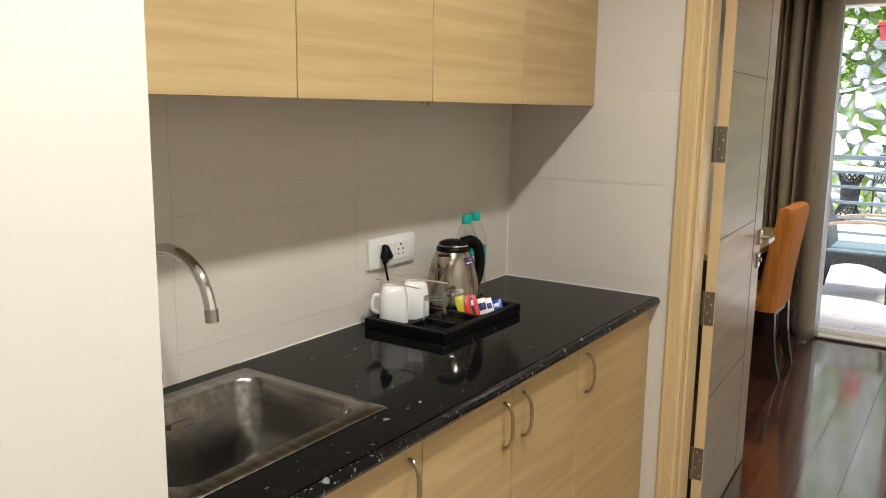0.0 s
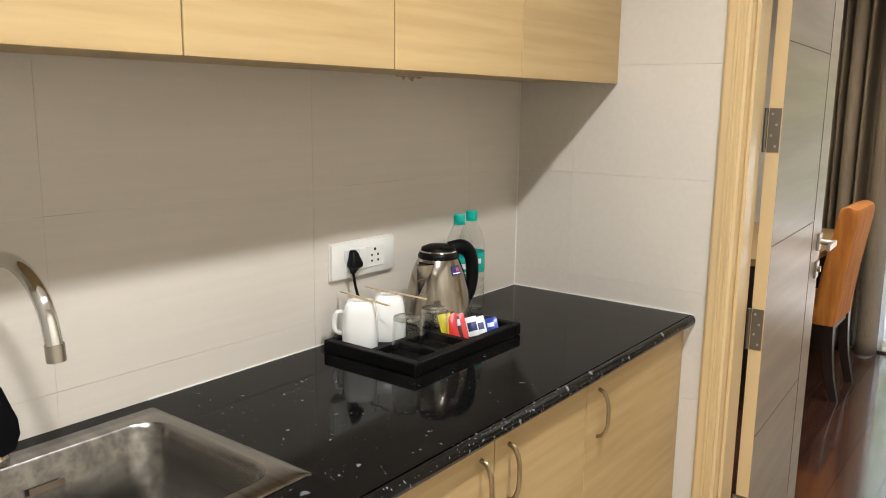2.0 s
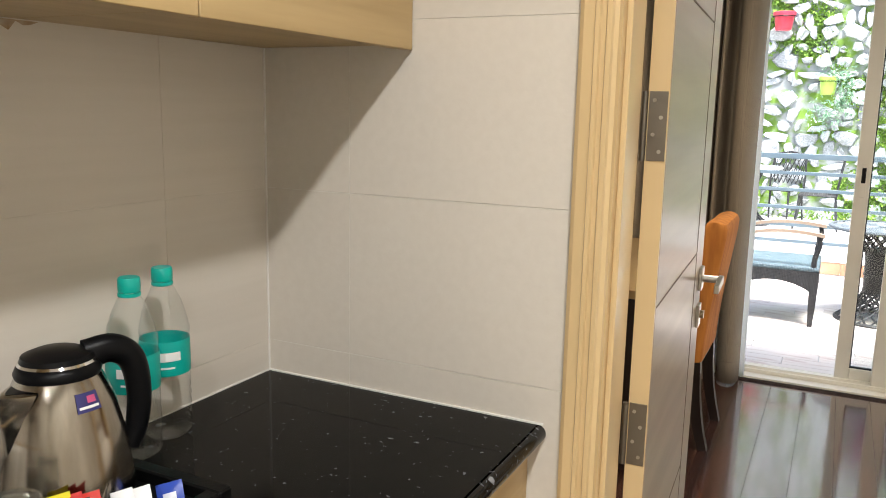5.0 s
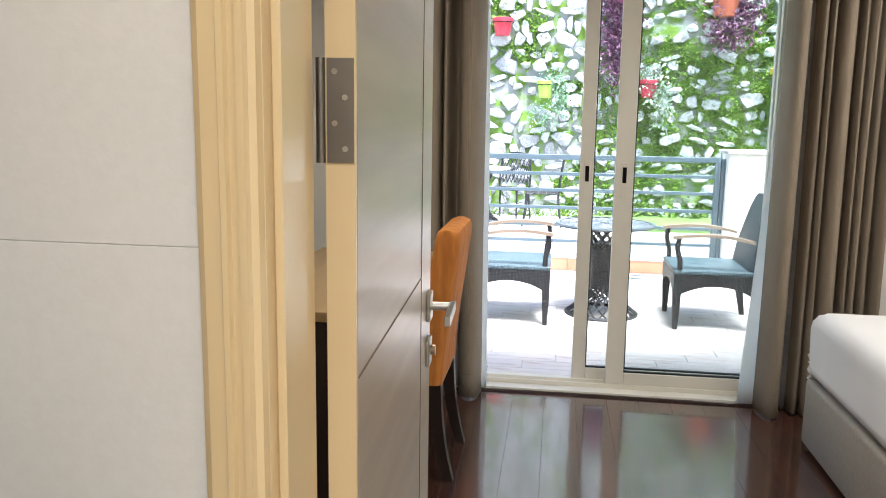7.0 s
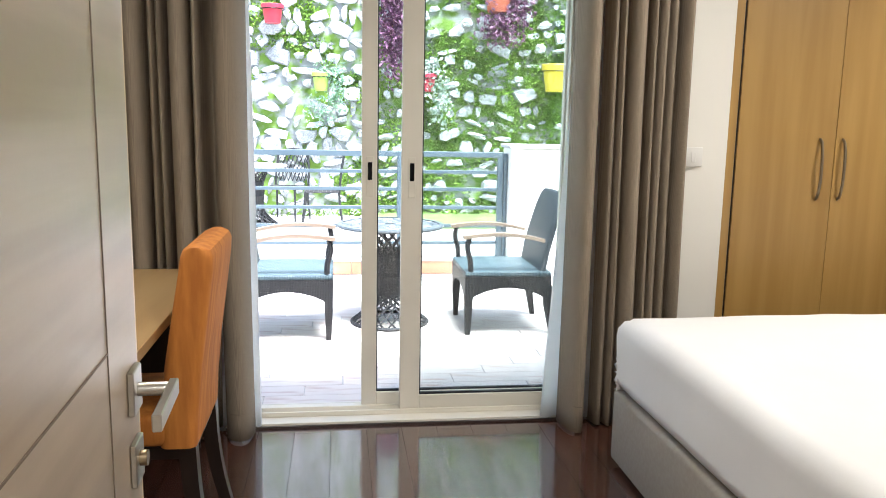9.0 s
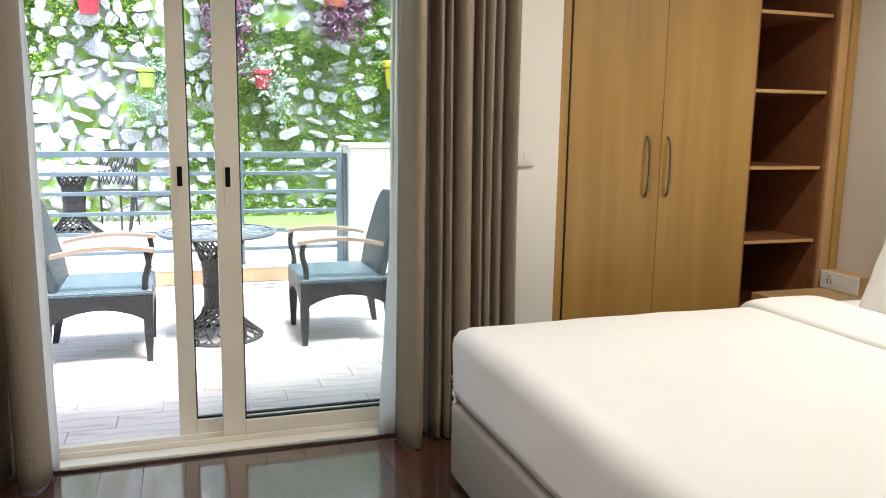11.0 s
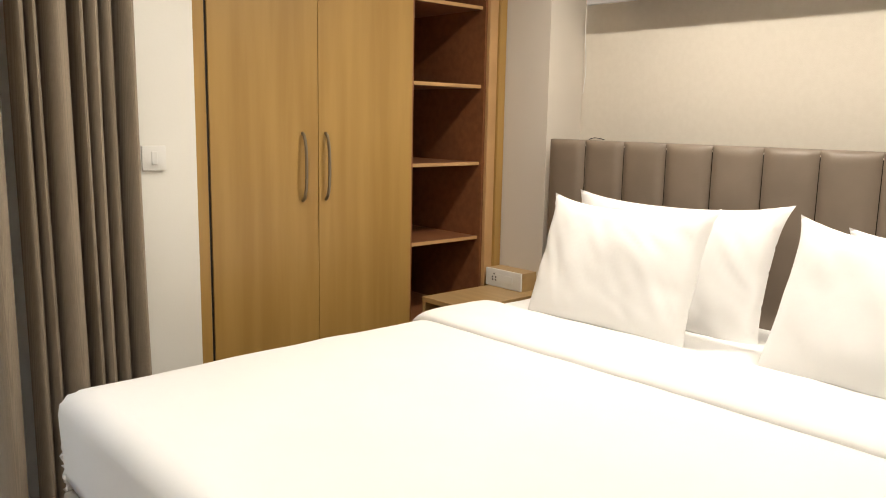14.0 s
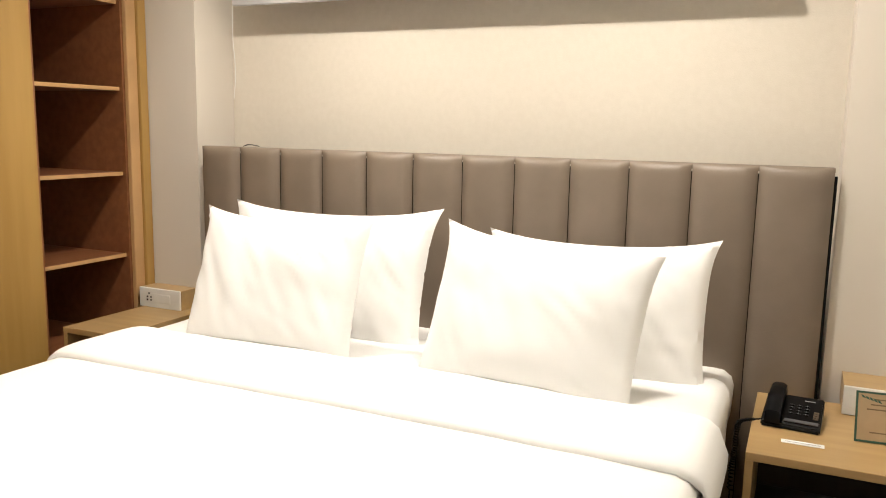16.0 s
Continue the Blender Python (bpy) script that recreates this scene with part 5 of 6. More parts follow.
def wall_pot(x, z, w, h, color, label, plant=None):
    c = mat("pot_glaze", color, 0.35, alt=[v * 0.9 for v in color], scale=(4, 4, 4))
    y = WALLY - 0.10 - w * 0.5
    p = thing("flower_pot", (x, y, z), label, "flower pot", "flower pots on the wall")
    r = w / 2
    part("pot", lathe([(r * 0.66, 0), (r * 0.70, 0.01), (r * 0.88, h * 0.76), (r * 1.0, h * 0.78), (r * 1.02, h * 0.97), (r * 0.97, h), (r * 0.90, h * 0.97), (r * 0.86, h * 0.80), (0.0, h * 0.80)], (x, y, z), 28), c, p, smooth=True)
    part("soil", lathe([(r * 0.86, h * 0.80), (r * 0.7, h * 0.84), (0.0, h * 0.87)], (x, y, z), 20), M_SOIL, p)
    bm = bmesh.new()
    add_tube(bm, [(x + r * 1.04 * math.cos(a), y + r * 1.04 * math.sin(a), z + h * 0.74) for a in [2 * math.pi * k / 24 for k in range(25)]], 0.006, 5)
    add_tube(bm, [(x, y + r, z + h * 0.74), (x, WALLY + 0.05, z + h * 0.74)], 0.006, 5)
    part("hanger", bm, M_BLACK, p)
    if plant:
        mt, spots, size, droop = plant
        leaf_cloud("plant", [((x + a, y + b, z + cz), s, n) for (a, b, cz), s, n in spots], size, mt, "", "", p, droop, seed=int(100 * abs(x)) + 3)
    return p


RED, GREENP, YEL, ORG, PINK = (0.55, 0.045, 0.075), (0.42, 0.62, 0.10), (0.78, 0.60, 0.05), (0.62, 0.16, 0.09), (0.60, 0.10, 0.25)
wall_pot(-1.29, 2.62, 0.30, 0.25, RED, "small crimson flower pot hung on the stone wall")
wall_pot(-0.65, 1.74, 0.25, 0.25, GREENP, "lime green flower pot with trailing pale green leaves", (M_MINT, [((0.1, -0.02, 0.26), (0.10, 0.05, 0.06), 160), ((0.22, 0, -0.02), (0.07, 0.04, 0.16), 260), ((0.0, 0, -0.22), (0.12, 0.04, 0.14), 200)], 0.05, 0.5))
wall_pot(0.82, 1.76, 0.27, 0.25, RED, "red flower pot with silvery trailing leaves", (M_PALELEAF, [((-0.02, 0, 0.33), (0.11, 0.04, 0.06), 150), ((0.16, -0.06, 0.02), (0.10, 0.05, 0.14), 160), ((0.22, 0, -0.25), (0.07, 0.05, 0.14), 70)], 0.075, 0.5))
wall_pot(2.66, 1.80, 0.42, 0.38, YEL, "bright yellow flower pot hung on the mossy wall")
wall_pot(1.79, 2.86, 0.42, 0.36, ORG, "orange-red flower pot with purple trailing leaves", (M_PURPLE, [((0.25, 0, 0.05), (0.12, 0.06, 0.18), 420), ((0.0, -0.06, -0.2), (0.14, 0.06, 0.14), 360), ((0.15, 0, 0.36), (0.2, 0.06, 0.06), 200)], 0.075, 0.4))
wall_pot(0.32, 3.05, 0.34, 0.30, PINK, "pink flower pot with a long purple hanging plant", (M_PURPLE, [((0, -0.08, 0.05), (0.13, 0.05, 0.18), 420), ((0.02, -0.06, -0.35), (0.13, 0.05, 0.2), 600), ((0.04, -0.04, -0.75), (0.11, 0.05, 0.2), 420), ((0, 0, 0.38), (0.16, 0.06, 0.08), 220)], 0.08, 0.5))
for x, z in ((-0.985, 1.90), (1.39, 2.03), (0.19, 1.99), (-0.93, 0.75), (0.62, 0.78)):
    d = thing("drain_pipe", (x, WALLY, z), "short open drain pipe in the stone wall", "pipe", "wall drain pipes")
    part("pipe", lathe([(0.058, 0), (0.066, 0), (0.066, 0.16), (0.058, 0.16)], (0, 0, 0), 20, closed=True), M_PAVE, d, smooth=True)
    part("bore", lathe([(0.058, 0.02), (0.0, 0.02)], (0, 0, 0), 20), M_GAP, d)
    for o in d.children:
        o.location = (0, 0, 0)
        o.matrix_basis = pose(0, 0.06, 0, 90, 0, 0)


# cast garden chairs beyond the railing
def cast_chair(m, label):
    c = thing("lattice_chair", (0, 0, 0), label, "chair", "dark lattice garden chairs")
    seat = part("seat", tube([(-0.22, -0.24, 0.45), (0.22, -0.24, 0.45), (0.22, 0.24, 0.45), (-0.22, 0.24, 0.45), (-0.22, -0.24, 0.45)], 0.014, 6), M_WICKER, c)
    for k in range(9):
        a = -0.24 + 0.06 * k
        part("bar", tube([(-0.22, a, 0.45), (0.22, a, 0.45)], 0.006, 4), M_WICKER, seat)
        part("bar", tube([(a * 0.9, -0.24, 0.452), (a * 0.9, 0.24, 0.452)], 0.006, 4), M_WICKER, seat)
    back = part("backrest", tube([(-0.22, -0.24, 0.45), (-0.24, -0.24, 0.7), (-0.28, -0.21, 0.93), (-0.285, 0, 0.96), (-0.28, 0.21, 0.93), (-0.24, 0.24, 0.7), (-0.22, 0.24, 0.45)], 0.014, 6), M_WICKER, c)
    for k in range(-4, 5):
        for o in (0.16, -0.16):
            part("bar", tube([(-0.23, 0.06 * k, 0.52), (-0.27, max(-0.23, min(0.23, 0.06 * k + o)), 0.92)], 0.007, 4), M_WICKER, back)
    for x in (-0.21, 0.21):
        for y in (-0.22, 0.22):
            part("leg", tube([(x, y, 0.45), (x * 1.1, y * 1.05, 0.2), (x * 1.25, y * 1.1, 0.0)], [0.016, 0.014, 0.012], 8), M_WICKER, c, smooth=True)
    c.matrix_basis = m


cast_chair(pose(-0.62, 12.75, -0.01, 0, 0, 180), "dark lattice garden chair turned towards the far table")
cast_chair(pose(-1.12, 13.25, -0.01, 0, 0, -110), "dark lattice garden chair behind the far table")
g = thing("floor_drain", (0.37, 9.3, BZ), "small grey floor drain grate in the balcony tiles", "drain")
part("grate", boxes([(0.27, 0.47, 9.22, 9.24, BZ + 0.001, BZ + 0.006), (0.27, 0.47, 9.38, 9.40, BZ + 0.001, BZ + 0.006)] + [(0.27 + 0.03 * i, 0.28 + 0.03 * i, 9.24, 9.38, BZ + 0.001, BZ + 0.005) for i in range(7)]), M_RAIL, g)


# ---- things on the kitchen counter ----
CT = 0.92


M_TUMBLER = clear_mat("tumbler_glass", (0.97, 0.98, 0.975), 0.01, 0.9, 0.035, 4.0)
M_RIMGLASS = clear_mat("thick_glass", (0.80, 0.82, 0.81), 0.08, 0.7, 0.30)
M_PET = clear_mat("clear_bottle_plastic", (0.975, 0.985, 0.985), 0.03, 0.75, 0.04, 3.0)
M_TEAL = mat("teal_plastic", (0.0, 0.38, 0.31), 0.35)
M_LABELT = mat("teal_label", (0.0, 0.33, 0.28), 0.4, alt=(0.0, 0.37, 0.31), scale=(8, 8, 8))
M_INKW = mat("white_print", (0.8, 0.8, 0.78), 0.5)


def tray():
    x0, x1, y0, y1, z1 = -1.334, -1.066, 1.636, 2.046, 0.950
    t = thing("welcome_tray", ((x0 + x1) / 2, (y0 + y1) / 2, CT), "matt black wooden hospitality tray with square compartments", "tray")
    rim = 0.023
    part("floor", box(x0 + 0.004, x1 - 0.004, y0 + 0.004, y1 - 0.004, CT + 0.001, CT + 0.012), M_TRAY, t)
    part("rim", boxes([(x0, x1, y0, y0 + rim, CT + 0.001, z1), (x0, x1, y1 - rim, y1, CT + 0.001, z1), (x0, x0 + 0.016, y0 + rim, y1 - rim, CT + 0.001, z1), (x1 - rim, x1, y0 + rim, y1 - rim, CT + 0.001, z1)], 0.0025), M_TRAY, t)
    xm = -1.200
    part("divider", box(xm - 0.008, xm + 0.008, y0 + rim, 1.84, CT + 0.012, z1, 0.0015), M_TRAY, t)
    for y in (1.742, 1.846):
        part("divider", box(xm + 0.008, x1 - rim, y - 0.009, y + 0.009, CT + 0.012, z1, 0.0015), M_TRAY, t)
    part("divider", box(x0 + 0.016, xm - 0.008, 1.834, 1.848, CT + 0.012, z1, 0.0015), M_TRAY, t)


tray()


def mug(x, y, turn, label):
    """A squarish porcelain mug standing upside down."""
    c = thing("mug", (x, y, CT + 0.012), label, "mug", "upside-down mugs")
    z0 = CT + 0.0125
    loops = []
    for z, s, r in ((0.0, 0.037, 0.024), (0.003, 0.038, 0.024), (0.04, 0.0375, 0.022), (0.075, 0.035, 0.02), (0.092, 0.031, 0.018), (0.098, 0.026, 0.014), (0.100, 0.018, 0.01), (0.0985, 0.016, 0.009)):
        loops.append([(a, b, z * 1.06) for a, b in rounded_rect(-s * 1.07, s * 1.07, -s * 1.07, s * 1.07, r, 5)])
    bm = loft(loops)
    bmesh.ops.recalc_face_normals(bm, faces=bm.faces)
    for v in bm.verts:
        v.co = pose(x, y, z0, 0, 0, turn) @ v.co
    part("cup", bm, M_CHINA, c, smooth=True)
    pts = smooth_line([(-0.034, 0, 0.075), (-0.052, 0, 0.076), (-0.060, 0, 0.055), (-0.056, 0, 0.034), (-0.035, 0, 0.025)], 5)
    bm = tube([tuple(pose(x, y, z0, 0, 0, turn) @ Vector(p)) for p in pts], 0.0055, 8)
    part("handle", bm, M_CHINA, c, smooth=True)


mug(-1.283, 1.703, 40, "white square porcelain mug turned upside down on the tray")
mug(-1.272, 1.788, -50, "white square porcelain mug turned upside down on the tray")
M_STICK = mat("birch_stirrer", (0.62, 0.47, 0.28), 0.6)
for (ax, ay), (bx, by), z in (((-1.362, 1.722), (-1.19, 1.695), 1.0405), ((-1.355, 1.797), (-1.165, 1.795), 1.0405)):
    s = thing("stir_stick", ((ax + bx) / 2, (ay + by) / 2, z), "pale wooden stir stick lying on a mug", "stir stick", "stir sticks")
    d = Vector((bx - ax, by - ay, 0)).normalized()
    n = Vector((-d.y, d.x, 0)) * 0.003
    bm = loft([[(p[0] + k * n.x, p[1] + k * n.y, z + h) for k, h in ((-1, 0), (1, 0), (1, 0.0022), (-1, 0.0022))] for p in ((ax, ay), (bx, by))])
    bm.faces.new(list(bm.verts)[:4])
    bmesh.ops.recalc_face_normals(bm, faces=bm.faces)
    part("stick", bm, M_STICK, s)


def tumbler(x, y):
    t = thing("drinking_glass", (x, y, CT + 0.012), "clear drinking glass upside down in the tray", "glass", "drinking glasses")
    prof = [(0.032, 0.0), (0.0335, 0.0), (0.0310, 0.085), (0.0302, 0.092), (0.0275, 0.094), (0.024, 0.0925), (0.0, 0.092)]
    b = part("glass", lathe(prof + [(0.0, 0.086), (0.0275, 0.085), (0.032, 0.0)], (x, y, CT + 0.0125), 32), M_TUMBLER, t, smooth=True)
    b.visible_shadow = False
    part("rim", lathe([(0.0318, 0.0), (0.0338, 0.0), (0.0338, 0.002), (0.0318, 0.002)], (x, y, CT + 0.0125), 32, closed=True), M_TUMBLER, t)
    part("thick_base", lathe([(0.0245, 0.0925), (0.0285, 0.0935), (0.0302, 0.0905), (0.0295, 0.086), (0.026, 0.0855)], (x, y, CT + 0.0125), 32, closed=True), M_RIMGLASS, t, "thick glass foot ring", smooth=True)


tumbler(-1.140, 1.698)
tumbler(-1.140, 1.793)


def sachet(x, y, color, lean, turn, label, w=0.030, h=0.062, marks=(), roll=-14):
    m = mat("sachet_foil", color, 0.3)
    s = thing("sachet", (x, y, CT + 0.012), label, "sachet", "drink sachets")
    f = lambda u, v: ((u - 0.5) * w, -0.004 * math.sin(math.pi * u) * math.sin(math.pi * v) - 0.0008, v * h)
    g = lambda u, v: ((u - 0.5) * w, 0.004 * math.sin(math.pi * u) * math.sin(math.pi * v) + 0.0008, v * h)
    bm = sheet(f, 8, 8)
    other = sheet(g, 8, 8)
    me = bpy.data.meshes.new("tmp")
    other.to_mesh(me)
    other.free()
    bm.from_mesh(me)
    bpy.data.meshes.remove(me)
    bmesh.ops.remove_doubles(bm, verts=bm.verts, dist=0.0018)
    bmesh.ops.recalc_face_normals(bm, faces=bm.faces)
    body = part("wrapper", bm, m, None, smooth=True)
    body.parent = s
    for u0, u1, v0, v1, col in marks:
        q = sheet(lambda u, v: ((u0 + (u1 - u0) * u - 0.5) * w, -0.0046 * math.sin(math.pi * (u0 + (u1 - u0) * u)) * math.sin(math.pi * (v0 + (v1 - v0) * v)) - 0.0013, (v0 + (v1 - v0) * v) * h), 5, 5)
        k = part("print", q, mat("sachet_print", col, 0.4), None, "printed mark")
        k.parent = body
    s.matrix_basis = pose(x, y, CT + 0.014, lean, roll, turn)


sachet(-1.148, 1.862, (0.75, 0.62, 0.02), -18, 38, "yellow sugar sachet standing in the tray")
sachet(-1.136, 1.868, (0.55, 0.02, 0.02), -20, 38, "red coffee sachet standing in the tray")
sachet(-1.122, 1.880, (0.58, 0.03, 0.02), -22, 38, "red coffee sachet with a dark printed stripe", marks=((0.30, 0.62, 0.08, 0.92, (0.03, 0.01, 0.01)), (0.32, 0.60, 0.55, 0.80, (0.45, 0.6, 0.75))))
sachet(-1.120, 1.925, (0.78, 0.78, 0.78), -24, 40, "white milk sachet with a navy band", w=0.027, h=0.047, marks=((0.1, 0.9, 0.25, 0.7, (0.02, 0.03, 0.12)),))
sachet(-1.108, 1.940, (0.78, 0.78, 0.78), -28, 40, "white milk sachet with a navy print", w=0.027, h=0.047, marks=((0.15, 0.85, 0.3, 0.65, (0.02, 0.03, 0.14)),))
sachet(-1.110, 1.985, (0.03, 0.07, 0.40), -30, 35, "shiny blue creamer sachet", w=0.034, h=0.034, marks=((0.25, 0.75, 0.3, 0.6, (0.7, 0.72, 0.8)),))


def kettle():
    kx, ky, z0 = -1.236, 1.930, 0.9325
    k = thing("electric_kettle", (kx, ky, z0), "brushed steel electric kettle with black lid and handle", "kettle")
    part("power_base", lathe([(0.072, 0), (0.082, 0.003), (0.082, 0.012), (0.070, 0.017), (0.0, 0.017)], (kx, ky, z0), 36), M_BLACK, k, smooth=True)
    b = 0.018
    part("body", lathe([(0.081, b), (0.0835, b + 0.004), (0.0835, b + 0.010), (0.081, b + 0.03), (0.0740, b + 0.08), (0.0635, b + 0.125), (0.0535, b + 0.150), (0.0485, b + 0.160)], (kx, ky, z0), 48), M_KETTLE, k, smooth=True)
    part("lid_ring", lathe([(0.0490, b + 0.158), (0.0505, b + 0.164), (0.0470, b + 0.172), (0.0440, b + 0.174)], (kx, ky, z0), 40), M_BLACK, k, smooth=True)
    part("chrome_ring", lathe([(0.0445, b + 0.173), (0.0460, b + 0.175), (0.0440, b + 0.178)], (kx, ky, z0), 40), M_CHROME, k, smooth=True)
    part("lid", lathe([(0.044, b + 0.175), (0.041, b + 0.184), (0.026, b + 0.190), (0.0, b + 0.192)], (kx, ky, z0), 36), M_BLACK, k, smooth=True)
    # handle towards the end wall, spout opposite
    d = Vector((0.42, 0.9, 0)).normalized()
    P = lambda r, z: tuple(Vector((kx, ky, z0 + z)) + d * r)
    n = Vector((-d.y, d.x, 0))
    ctrl = smooth_line([P(0.032, b + 0.176), P(0.064, b + 0.180), P(0.088, b + 0.162), P(0.096, b + 0.12), P(0.092, b + 0.075), P(0.080, b + 0.045)], 6)
    loops = []
    for i, c in enumerate(ctrl):
        t = (ctrl[min(i + 1, len(ctrl) - 1)] - ctrl[max(i - 1, 0)]).normalized()
        q = t.cross(n).normalized()
        s = 1.0 - 0.35 * i / len(ctrl)
        loops.append([tuple(c + n * 0.016 * math.cos(a) * (0.8 + 0.2 * s) + q * 0.0205 * s * math.sin(a)) for a in [2 * math.pi * j / 12 for j in range(12)]])
    bm = loft(loops)
    bm.faces.new(list(bm.verts)[:12])
    bmesh.ops.recalc_face_normals(bm, faces=bm.faces)
    part("handle", bm, M_BLACK, k, smooth=True)
    s = Vector((-0.02, -1.0, 0)).normalized()
    side = Vector((-s.y, s.x, 0))
    # a folded lip that opens upwards
    rows = []
    for zz, rr, w, ex in ((0.070, 0.072, 0.003, 0.002), (0.090, 0.068, 0.010, 0.009), (0.112, 0.062, 0.017, 0.017), (0.134, 0.056, 0.023, 0.024), (0.150, 0.050, 0.027, 0.029), (0.152, 0.047, 0.025, 0.027)):
        q = [k / 5 - 1 for k in range(11)]
        rows.append([tuple(Vector((kx, ky, z0 + b + zz)) + s * (rr + ex * (1 - abs(t) ** 1.4)) + side * w * t) for t in q] + [tuple(Vector((kx, ky, z0 + b + zz)) + s * (rr - 0.012))])
    bm = loft(rows)
    bmesh.ops.recalc_face_normals(bm, faces=bm.faces)
    part("spout", bm, M_KETTLE, k, smooth=True)
    part("spout_opening", loft([[(p[0], p[1], p[2] + 0.0006) for p in [tuple(Vector((kx, ky, z0 + b + 0.152)) + s * (0.047 + 0.023 * (1 - abs(t) ** 1.4)) + side * 0.021 * t) for t in [j / 5 - 1 for j in range(11)]]]]), M_BLACK, k)
    # printed sticker on the body
    def patch(a0, a1, z_0, z_1, off):
        def f(u, v):
            z = z_0 + (z_1 - z_0) * v
            r = np.interp(z, [b + 0.08, b + 0.125, b + 0.153], [0.0740, 0.0635, 0.0525]) + off
            a = a0 + (a1 - a0) * u
            return (kx + r * math.cos(a), ky + r * math.sin(a), z0 + z)
        return sheet(f, 6, 3)
    st = part("sticker", patch(-0.36, 0.12, b + 0.124, b + 0.146, 0.0012), mat("navy_sticker", (0.03, 0.03, 0.14), 0.4), k, "navy printed sticker")
    part("print", patch(-0.32, 0.07, b + 0.128, b + 0.131, 0.0018), M_INKW, st)
    part("print", patch(-0.14, 0.04, b + 0.134, b + 0.142, 0.0018), mat("pink_print", (0.55, 0.08, 0.2), 0.4), st)


kettle()


def water_bottle(x, y, label):
    w = thing("water_bottle", (x, y, CT), label, "bottle", "water bottles")
    prof = [(0.0, 0.004), (0.022, 0.001), (0.031, 0.003), (0.0373, 0.010)]
    z = 0.012
    while z < 0.085:
        prof += [(0.0378, z), (0.0365, z + 0.006), (0.0378, z + 0.012)]
        z += 0.015
    prof += [(0.0373, 0.10), (0.0373, 0.165), (0.0380, 0.172)]
    for zz in (0.178, 0.190, 0.202):
        prof += [(0.0380 - (zz - 0.178) * 0.22, zz), (0.0362 - (zz - 0.178) * 0.25, zz + 0.006)]
    prof += [(0.026, 0.222), (0.018, 0.238), (0.0135, 0.247), (0.0130, 0.258)]
    b = part("bottle", lathe(prof, (x, y, CT + 0.001), 32), M_PET, w, smooth=True)
    b.visible_shadow = False
    part("cap", lathe([(0.0150, 0.252), (0.0158, 0.254), (0.0158, 0.270), (0.0145, 0.273), (0.0, 0.273)], (x, y, CT), 24), M_TEAL, w, smooth=True)
    part("neck_ring", lathe([(0.0150, 0.245), (0.0162, 0.246), (0.0162, 0.250), (0.0150, 0.251)], (x, y, CT), 24, closed=True), M_TEAL, w)
    lab = part("label", lathe([(0.0378, 0.108), (0.0381, 0.110), (0.0381, 0.160), (0.0378, 0.162)], (x, y, CT), 32, closed=True), M_LABELT, w, "teal paper label", smooth=True)
    def patch(a0, a1, z_0, z_1):
        return sheet(lambda u, v: (x + 0.0387 * math.cos(a0 + (a1 - a0) * u), y + 0.0387 * math.sin(a0 + (a1 - a0) * u), CT + z_0 + (z_1 - z_0) * v), 8, 2)
    part("print", patch(-1.35, -0.15, 0.132, 0.146), M_INKW, lab)
    part("print", patch(-1.2, -0.4, 0.120, 0.123), M_INKW, lab)


water_bottle(-1.297, 2.099, "clear plastic water bottle with teal cap and label")
water_bottle(-1.313, 2.177, "clear plastic water bottle with teal cap against the wall")


